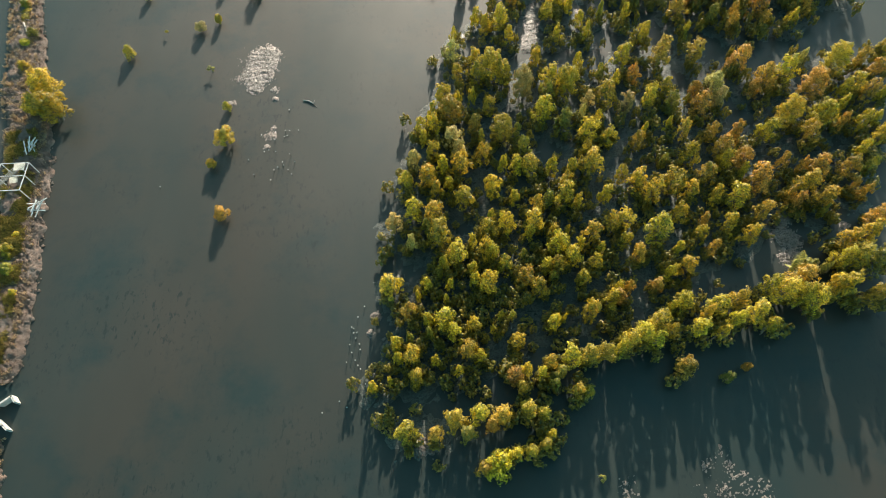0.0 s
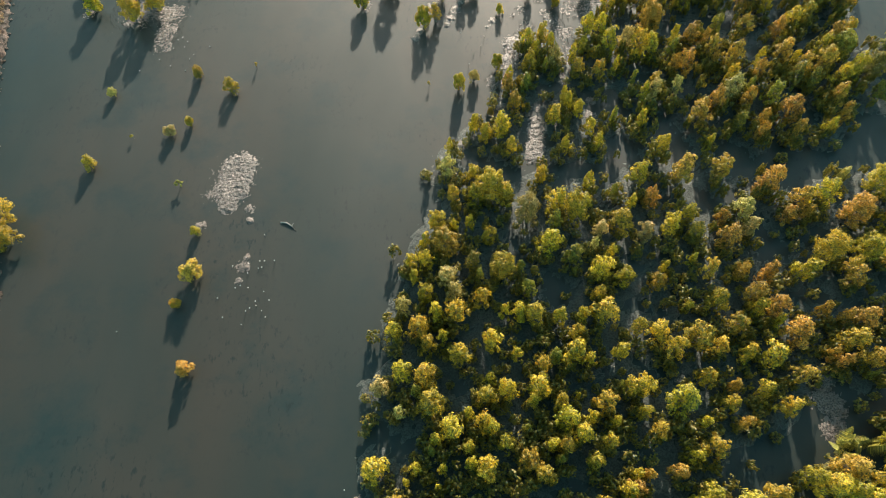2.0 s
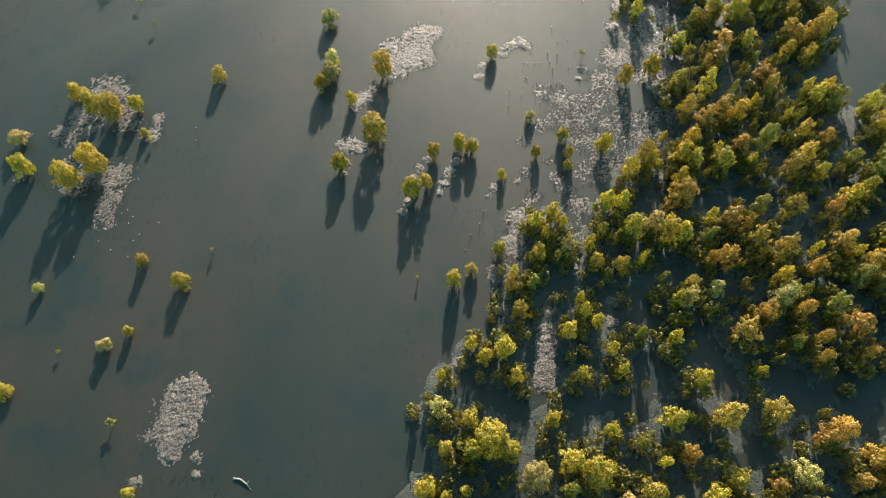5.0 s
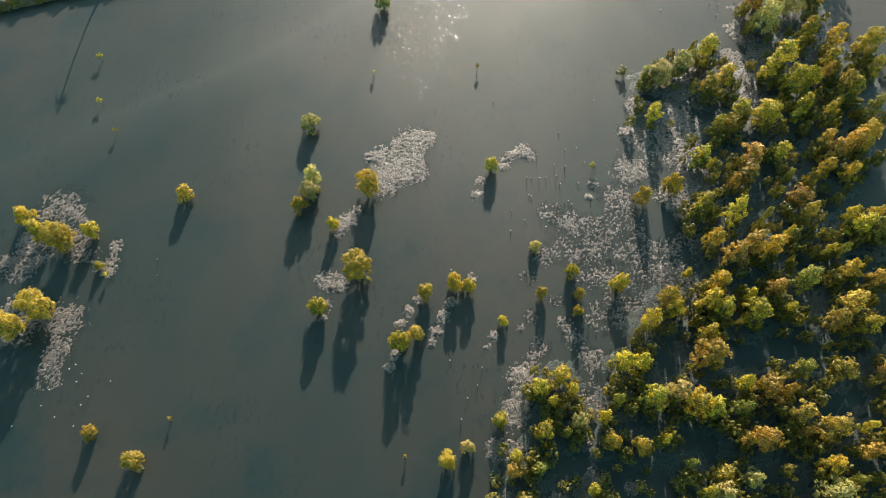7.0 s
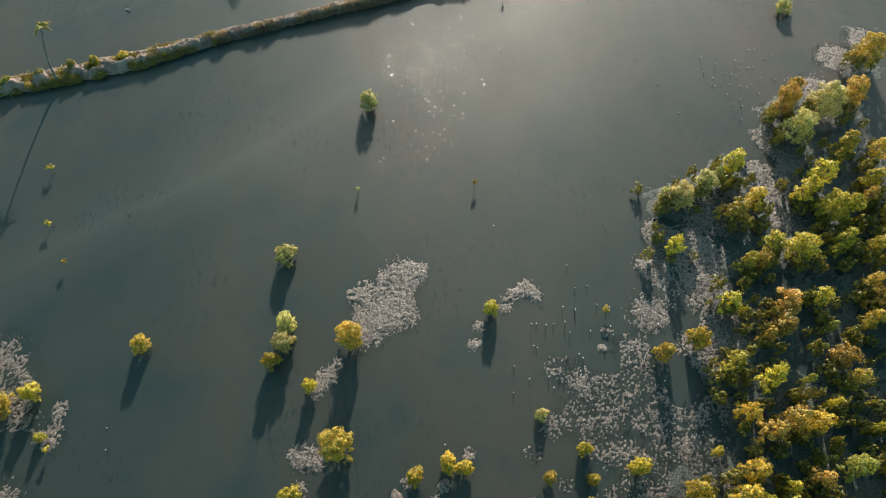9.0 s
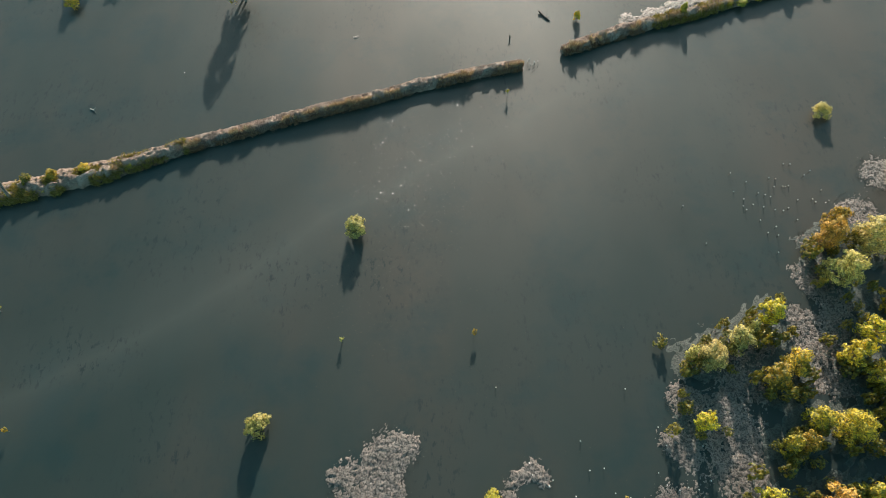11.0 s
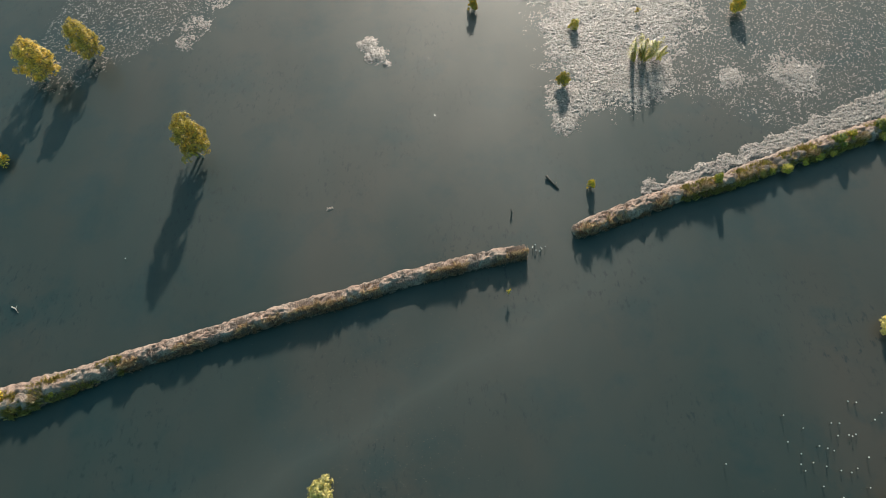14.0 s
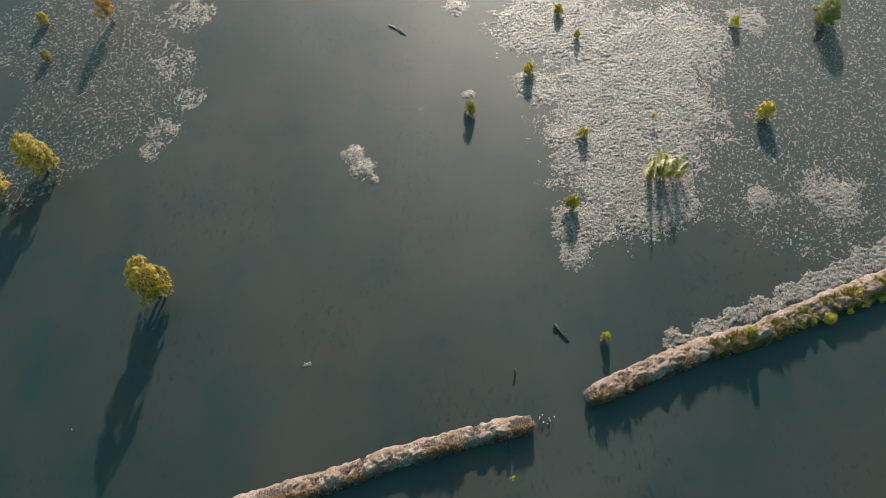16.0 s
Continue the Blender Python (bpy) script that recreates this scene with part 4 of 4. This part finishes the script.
grass("dry straw grass beyond the sluice", BANK_SOUTH, 1200, (-0.9, 0.8), 0.5, STRAW)


# ---- clods of earth on the dikes ----
def clods(label, pts, count, side, material, high=0.7, big=0.16):
    rng = random.Random(count)
    line = smooth_line(pts, 0.25)
    verts, faces = [], []
    shell = [(1, 0, 0), (0, 1, 0), (-1, 0, 0), (0, -1, 0), (0.6, 0.6, 0.6), (-0.6, 0.6, 0.6), (-0.6, -0.6, 0.6), (0.6, -0.6, 0.6), (0, 0, 1)]
    sides = [(0, 1, 4), (1, 2, 5), (2, 3, 6), (3, 0, 7), (1, 5, 4), (2, 6, 5), (3, 7, 6), (0, 4, 7), (4, 5, 8), (5, 6, 8), (6, 7, 8), (7, 4, 8)]
    for _ in range(count):
        i = rng.randrange(1, len(line) - 1)
        x, y, w = line[i]
        tx, ty = line[i + 1][0] - line[i - 1][0], line[i + 1][1] - line[i - 1][1]
        l = math.hypot(tx, ty)
        u = rng.uniform(*side)
        r = big * rng.uniform(0.35, 1.2)
        c = Vector((x - ty / l * u * w, y + tx / l * u * w, high * crest(u) - 0.05))
        k = len(verts)
        verts += [tuple(c + Vector((a * rng.uniform(0.7, 1.3), b * rng.uniform(0.7, 1.3), e * rng.uniform(0.6, 1.1) - 0.2)) * r) for a, b, e in shell]
        faces += [(k + a, k + b, k + e) for a, b, e in sides]
    return tagged(new("earth_clods", mesh_of("earth_clods", verts, faces, material)), label, "clods", kind="stuff")


grass("tall thin dry weeds along the dike's crest", DIKE_WEST[4:], 420, (-0.75, -0.4), 1.15, STRAW, 0.45, 0.5)
grass("tall thin weeds along the grassy dike's crest", DIKE_EAST, 420, (-0.75, -0.4), 1.2, STRAW, 0.45, 0.45)


clods("crumbled dry earth clods on the narrow dike", DIKE_WEST[4:], 5200, (-1.0, 0.5), CLOD_EARTH, 1.0, 0.13)
clods("crumbled dry earth clods on the dike's tip", DIKE_EAST, 3600, (-1.0, 0.5), CLOD_EARTH, 0.95, 0.13)
clods("crumbled earth clods along the wide bank", BANK, 1700, (-0.9, 0.95), CLOD_EARTH, 0.8, 0.2)


# ---- bushes on the dikes ----
def bush(x, y, r, h, colour, z=0.5):
    crowns, trunk, hh = RNG.choice(LOW)
    ob = new("bush")
    ob.matrix_basis = Matrix.LocRotScale((x, y, z - 0.05), Euler((0, 0, RNG.uniform(0, 6.28))), (r, r, h / hh))
    part("stem", trunk, ob)
    part("foliage", crowns[colour], ob)
    return tagged(ob, "small green bush on the grassy dike", "bush", "dike bushes")


for x, y, r, h, c in [(-43.5, 148.8, 0.8, 1.6, 0), (-40.5, 149.4, 0.8, 1.5, 1), (-36.5, 150.2, 0.9, 1.3, 1), (-47.5, 147.6, 0.8, 1.3, 0), (-52, 146.6, 0.8, 1.4, 0), (-57, 145, 0.9, 1.6, 1),
                      (44.3, 172.6, 0.6, 2.2, 0), (60.5, 177.6, 1.0, 1.7, 0), (62.3, 178.4, 0.8, 1.3, 1), (66.5, 179.6, 1.0, 1.5, 0), (57, 176.6, 0.7, 1.0, 1),
                      (-50.3, 33, 0.9, 1.7, 1), (-49.6, 30.5, 0.9, 1.5, 0), (-50.5, 27.5, 1.0, 1.6, 0), (-48.2, 27.6, 0.5, 1.0, 1), (-50, 24.5, 0.9, 1.3, 1), (-57.3, 69, 0.8, 1.2, 0), (-56.8, 62.5, 0.8, 1.3, 1), (-60.0, 75, 0.8, 1.2, 0)]:
    bush(x, y, r, h, c)


RB = random.Random(40)
for x0, y0, x1, y1, n in [(-62, 143.6, -30, 151.7, 22), (44, 172.4, 68, 179.7, 16), (-51, 22, -50, 36, 18), (-57.5, 64, -60, 76, 4)]:
    for _ in range(n):
        q = RB.random()
        bush(x0 + (x1 - x0) * q, y0 + (y1 - y0) * q + RB.uniform(-1.2, 0.3), RB.uniform(0.4, 0.95), RB.uniform(0.35, 0.8), RB.choice((1, 1, 2, 2)))


# ---- palms ----
def frond(verts, faces, foot, a, rise, length, droop, leaflets=15, wide=0.32):
    """An arching rib with leaflets on both sides."""
    d = Vector((math.cos(a), math.sin(a), 0))
    side = Vector((-d.y, d.x, 0))
    pts = [foot + d * length * s * math.cos(rise) + Vector((0, 0, length * (s * math.sin(rise) - droop * s * s))) for s in [k / 7 for k in range(8)]]
    tube(pts, [0.035 * (1 - 0.8 * k / 7) for k in range(8)], 4, verts, faces)
    for k in range(leaflets):
        s = 0.15 + 0.83 * k / (leaflets - 1)
        i = min(int(s * 7), 6)
        p = pts[i].lerp(pts[i + 1], s * 7 - i)
        L = length * wide * math.sin(math.pi * (0.12 + 0.8 * s))
        for sg in (-1, 1):
            q = p + side * sg * L + d * L * 0.45 - Vector((0, 0, L * 0.35))
            n = len(verts)
            verts += [tuple(p - d * 0.05), tuple(p + d * 0.05), tuple(q)]
            faces.append((n, n + 1, n + 2))


PALM_LEAF = make_leaves("palm_leaves", (0.12, 0.13, 0.02), (0.45, 0.40, 0.06), (1.5, 1.4, 0.8))


def coconut_palm(x, y, z, h, lean):
    rng = random.Random(5)
    ob = new("coconut_palm")
    ob.location = (x, y, z)
    top = Vector((lean[0], lean[1], h))
    pts = [Vector((lean[0] * s ** 1.6, lean[1] * s ** 1.6, h * s - 0.2 * (s == 0))) for s in [k / 10 for k in range(11)]]
    part("trunk", mesh_of("trunk", *tube(pts, [0.34, 0.22, 0.17, 0.15, 0.14, 0.13, 0.13, 0.12, 0.12, 0.11, 0.11], 8), BARK, True), ob, "slender grey ringed trunk")
    for k in range(9):
        v, f = [], []
        frond(v, f, top, k * 2.4 + rng.uniform(-0.2, 0.2), rng.uniform(0.1, 1.2), rng.uniform(1.1, 1.7), rng.uniform(0.4, 0.8))
        part("frond", mesh_of("frond", v, f, PALM_LEAF), ob)
    return tagged(ob, "slender leaning coconut palm on the grassy dike", "palm")


def nipa_palm(x, y, z, fronds, length, label):
    rng = random.Random(fronds)
    ob = new("nipa_palm")
    ob.location = (x, y, z)
    for k in range(fronds):
        v, f = [], []
        frond(v, f, Vector((rng.gauss(0, 0.25) + rng.choice((-1.6, -0.7, 0.2, 1.0, 1.8)), rng.gauss(0, 0.3), -0.1)), rng.uniform(0, 6.28), rng.uniform(1.1, 1.5), length * rng.uniform(0.7, 1.1), rng.uniform(0.15, 0.4), 22, 0.2)
        part("frond", mesh_of("frond", v, f, PALM_LEAF), ob)
    return tagged(ob, label, "palm")


coconut_palm(-45.2, 146.6, 0.5, 8.0, (2.2, 1.6))
nipa_palm(40.0, 194.0, 0.1, 30, 4.5, "yellow-green nipa palm clump on the wet mud flat")
nipa_palm(41.0, 26.3, 0.1, 20, 4.2, "large nipa palm among tall mangroves")


# ---- stakes, driftwood ----
PALETOP = make_bark("bleached_top", (0.45, 0.43, 0.40), (0.75, 0.73, 0.70))


def stake_kinds():
    rng = random.Random(11)
    out = []
    for k in range(6):
        h = rng.uniform(0.2, 0.55)
        lean = Vector((rng.uniform(-0.12, 0.12), rng.uniform(-0.12, 0.12), 0))
        v, f = tube([Vector((0, 0, -0.3)), lean * 0.5 + Vector((0, 0, h * 0.5)), lean + Vector((0, 0, h))], [0.035, 0.03, 0.022], 5)
        t, g = tube([lean + Vector((0, 0, h - 0.02)), lean + Vector((0.01, 0, h + 0.05)), lean + Vector((0.01, 0, h + 0.09))], [0.045, 0.07, 0.03], 6)
        out.append((mesh_of("stick", v, f, DARKWOOD, True), mesh_of("cut_top", t, g, PALETOP, True)))
    return out


STAKES = stake_kinds()


def stake(x, y, rng):
    a, b = rng.choice(STAKES)
    ob = new("stake")
    ob.matrix_basis = pose(x, y, 0, 0, 0, rng.uniform(0, 360))
    part("stick", a, ob)
    part("cut_top", b, ob, "bleached pale top")
    tagged(ob, "thin dark stake with a bleached top in water", "stake", "stakes in the water")


RS = random.Random(21)
for x, y in [(-23.6, 45.0), (-22.7, 42.5), (-20.4, 41.6), (-19.7, 43.5), (-18.5, 43.2), (-21.2, 46.4), (-20.3, 46.0), (-18.7, 49.5), (-19.1, 52.9), (-17.6, 49.4), (-34.4, 41.4),
             (14.0, 103.1), (17.9, 107.2), (20.0, 109.2), (21.3, 114.4), (26.4, 119.3), (23.8, 109.4), (22.5, 106.5), (5.8, 84.8), (9.3, 84.0), (13.3, 120.1), (6.7, 78.6), (6.5, 95.4)]:
    stake(x, y, RS)
for x, y in [(48.4, 143.9), (51.5, 145.8), (53.6, 144.7), (53.9, 140.3), (45.7, 138.2), (38.8, 135.4), (37.1, 140.5), (46.4, 133.9), (47.2, 137.2), (49.8, 138.0), (-26.8, 166.3),
             (-8.5, 24.2), (-9.0, 19.9), (-9.3, 18.0), (-9.8, 16.2), (-8.7, 17.1), (-10.9, 13.9), (-10.0, 13.3), (-12.6, 12.8), (-27.9, 98.6), (-27.3, 96.4), (-33.6, 100.4),
             (-36.6, 101.8), (-37.6, 101.4), (-35.1, 80.7), (-36.9, 81.9), (-39.3, 80.0), (-34.9, 85.8), (-36.5, 83.7)]:
    stake(x, y, RS)
for cx, cy, sx, sy, n in [(-20.5, 46, 2.2, 4, 14), (20, 108, 6, 7, 26), (49, 140, 5, 5, 30), (-9.3, 19, 0.8, 4, 14), (30, 112, 3, 6, 12), (10, 80, 4, 6, 8), (-33, 84, 3, 3, 8)]:
    for _ in range(n):
        stake(RS.gauss(cx, sx * 0.6), RS.gauss(cy, sy * 0.6), RS)


for k in range(8):   # rotten posts off the broken end of the dike
    stake(21.0 + RS.uniform(0, 2.0), 164.9 + RS.uniform(-0.6, 0.7), RS)


def flecks(label, spots):
    """Small dark glossy facets, added and tilted to imitate ripples glinting in the sun; each spot is x, y, spread in x
    and y, and how many.
    """
    rng = random.Random(77)
    verts, faces = [], []
    for cx, cy, sx, sy, n in spots:
        for _ in range(n):
            c = Vector((rng.gauss(cx, sx), rng.gauss(cy, sy), 0.03))
            r = rng.uniform(0.04, 0.09)
            tilt = Matrix.Rotation(rng.gauss(-0.205, 0.05), 3, "X") @ Matrix.Rotation(rng.gauss(0.09, 0.05), 3, "Y")
            k = len(verts)
            for q in range(5):
                a = q * 1.257 + rng.uniform(-0.3, 0.3)
                verts.append(tuple(c + tilt @ Vector((r * math.cos(a), 0.7 * r * math.sin(a), 0))))
            faces.append(tuple(range(k, k + 5)))
    m = Mat("dark_glint_facet")
    m.base((0.07, 0.065, 0.055)).set(Roughness=0.2)
    return tagged(new("glint_flecks", mesh_of("glint_flecks", verts, faces, m.m)), label, "flecks", kind="stuff")


flecks("small tilted glossy flecks added as sun glints on water",
       [(0, 132, 6, 5, 420), (4, 147, 6, 6, 520), (11, 121, 3, 2, 25), (20, 110, 8, 8, 50), (-20, 48, 4, 6, 40), (45, 140, 7, 6, 18), (-5, 190, 14, 14, 60), (10, 200, 8, 10, 50), (-30, 95, 8, 10, 40), (30, 183, 6, 3, 50), (-18, 195, 5, 6, 60)])


def log(pts, r, mat, label):
    n = len(pts)
    v, f = tube(pts, [r * (1 - 0.5 * k / (n - 1)) for k in range(n)], 8)
    tube([pts[n // 2], Vector(pts[n // 2]) + Vector((0.25, 0.3, 0.25))], [r * 0.5, r * 0.2], 5, v, f)
    return tagged(new("driftwood", mesh_of("driftwood", v, f, mat, True)), label, "log", "driftwood")


log([(-17.4, 54.7, 0.03), (-16.7, 54.6, 0.1), (-16.0, 54.1, 0.1), (-15.5, 53.5, 0.02)], 0.11, GREYWOOD, "crooked grey branch floating in still water")
log([(24.1, 175.2, 0.25), (24.5, 174.6, 0.08), (25.0, 173.8, 0.1), (25.4, 173.3, 0.06)], 0.16, DARKWOOD, "dark waterlogged trunk lying in shallow water")
log([(19.3, 170.4, 0.5), (19.3, 169.9, 0.2), (19.2, 169.4, -0.05)], 0.12, DARKWOOD, "short dark stump leaning out of the water")
log([(5.8, 223.8, 0.05), (6.6, 223.2, 0.1), (7.4, 222.3, 0.08), (8.3, 221.4, 0.02)], 0.14, GREYWOOD, "long bleached branch floating in still water")
log([(-39, 161, 0.06), (-38.4, 160.7, 0.1), (-38, 160.2, 0.04)], 0.09, GREYWOOD, "short grey branch floating in still water")


# ---- the ruined hut on the bank ----
def box(a, b, verts, faces, w=0.09):
    """A squared timber from a to b."""
    tube([Vector(a), Vector(b)], [w * 0.7, w * 0.7], 4, verts, faces)


def plain(name, r0, r1, rough):
    m = Mat(name)
    m.base(m.ramp(m.noise(3.0, 5, 0.65), (0.35, r0), (0.6, r1))).set(Roughness=rough)
    m.bump(m.noise(18, 3), 0.4, 0.02)
    return m.m


WHITEWOOD = plain("weathered_white_wood", (0.42, 0.41, 0.39), (0.75, 0.74, 0.72), 0.7)
CONCRETE = plain("pale_concrete", (0.36, 0.34, 0.31), (0.58, 0.56, 0.52), 0.85)
SHEET = plain("pale_roof_sheet", (0.40, 0.36, 0.28), (0.66, 0.62, 0.52), 0.55)


def hut():
    ob = new("hut_frame")
    ob.location = (-51.5, 42.3, 0.55)
    cs = [(-1.8, -2.0), (1.6, -2.0), (1.6, 2.0), (-1.8, 2.0), (0.0, 2.0), (-1.8, 0.1), (1.6, 0.1)]
    for x, y in cs:
        v, f = [], []
        box((x, y, -0.5), (x + 0.03, y, 2.1), v, f, 0.09)
        part("post", mesh_of("post", v, f, WHITEWOOD), ob)
    for a, b in [(0, 1), (1, 2), (2, 3), (3, 0), (5, 6)]:
        v, f = [], []
        box((*cs[a], 2.12), (*cs[b], 2.12), v, f, 0.08)
        part("beam", mesh_of("beam", v, f, WHITEWOOD), ob)
    for k in range(5):
        v, f = [], []
        box((-1.9 + 0.2 * k, -2.0 + 0.1 * k, 2.25), (0.4 + 0.3 * k, 1.9, 2.2), v, f, 0.05)
        part("rafter", mesh_of("rafter", v, f, GREYWOOD), ob)
    for x, y, z, sx, sy, a in [(0.7, 1.35, 2.25, 1.2, 1.0, 0.1), (-0.6, 0.4, 0.9, 0.9, 0.9, 0.3)]:
        bm = bmesh.new()
        bmesh.ops.create_grid(bm, x_segments=14, y_segments=1, size=0.5)
        for vt in bm.verts:
            vt.co = Vector((vt.co.x * sx, vt.co.y * sy, 0.025 * math.sin(vt.co.x * 45)))
        bmesh.ops.solidify(bm, geom=bm.faces[:], thickness=0.012)
        me = bpy.data.meshes.new("roof_sheet")
        bm.to_mesh(me)
        bm.free()
        me.materials.append(SHEET)
        part("roof_sheet", me, ob, "pale corrugated sheet", pose(x, y, z, 4, 6, math.degrees(a)))
    return tagged(ob, "ruined white timber hut frame on the bank", "hut")


def plank_pile(x, y, z, n, seed, long, label):
    rng = random.Random(seed)
    ob = new("plank_pile")
    ob.location = (x, y, z)
    for k in range(n):
        a, L = rng.uniform(-0.5, 0.5) + (1.57 if long else rng.choice((0.2, 1.4))), rng.uniform(1.0, 2.6)
        c = Vector((rng.uniform(-0.5, 0.5), rng.uniform(-0.5, 0.5), 0.12 + 0.05 * k))
        d = Vector((math.cos(a), math.sin(a), rng.uniform(-0.05, 0.12))) * L / 2
        v, f = [], []
        box(c - d, c + d, v, f, 0.10)
        part("plank", mesh_of("plank", v, f, WHITEWOOD), ob)
    return tagged(ob, label, "planks", "plank piles")


hut()
plank_pile(-51.9, 48.2, 0.7, 9, 3, True, "stacked white planks beside the ruined hut")
plank_pile(-48.6, 39.0, 0.6, 8, 4, False, "scattered white boards beside the ruined hut")
log([(-59.3, 71.2, 0.85), (-58.6, 69.9, 0.9), (-58.0, 68.6, 0.85)], 0.12, GREYWOOD, "pale fallen trunk on the grassy bank")


def sluice():
    ob = new("sluice_gate")
    ob.location = (-45.5, 14.3, 0)
    for sg in (-1, 1):
        bm = bmesh.new()
        path = [(-5.5, sg * 0.75), (-0.4, sg * 0.75), (0.6, sg * 1.5), (1.1, sg * (0.9 if sg > 0 else 1.9))]
        for (ax, ay), (bx, by) in zip(path, path[1:]):
            d = Vector((bx - ax, by - ay, 0))
            m = Matrix.Translation(((ax + bx) / 2, (ay + by) / 2, 0.25)) @ Matrix.Rotation(math.atan2(d.y, d.x), 4, "Z") @ Matrix.Diagonal((d.length + 0.15, 0.2, 1.4, 1))
            bmesh.ops.create_cube(bm, size=1, matrix=m)
        me = bpy.data.meshes.new("wing_wall")
        bm.to_mesh(me)
        bm.free()
        me.materials.append(CONCRETE)
        part("wing_wall", me, ob)
    v, f = [], []
    box((-1.2, -0.8, 1.05), (-1.2, 0.8, 1.05), v, f, 0.3)
    part("cross_beam", mesh_of("cross_beam", v, f, CONCRETE), ob)
    return tagged(ob, "small pale concrete sluice through the bank", "sluice")


sluice()
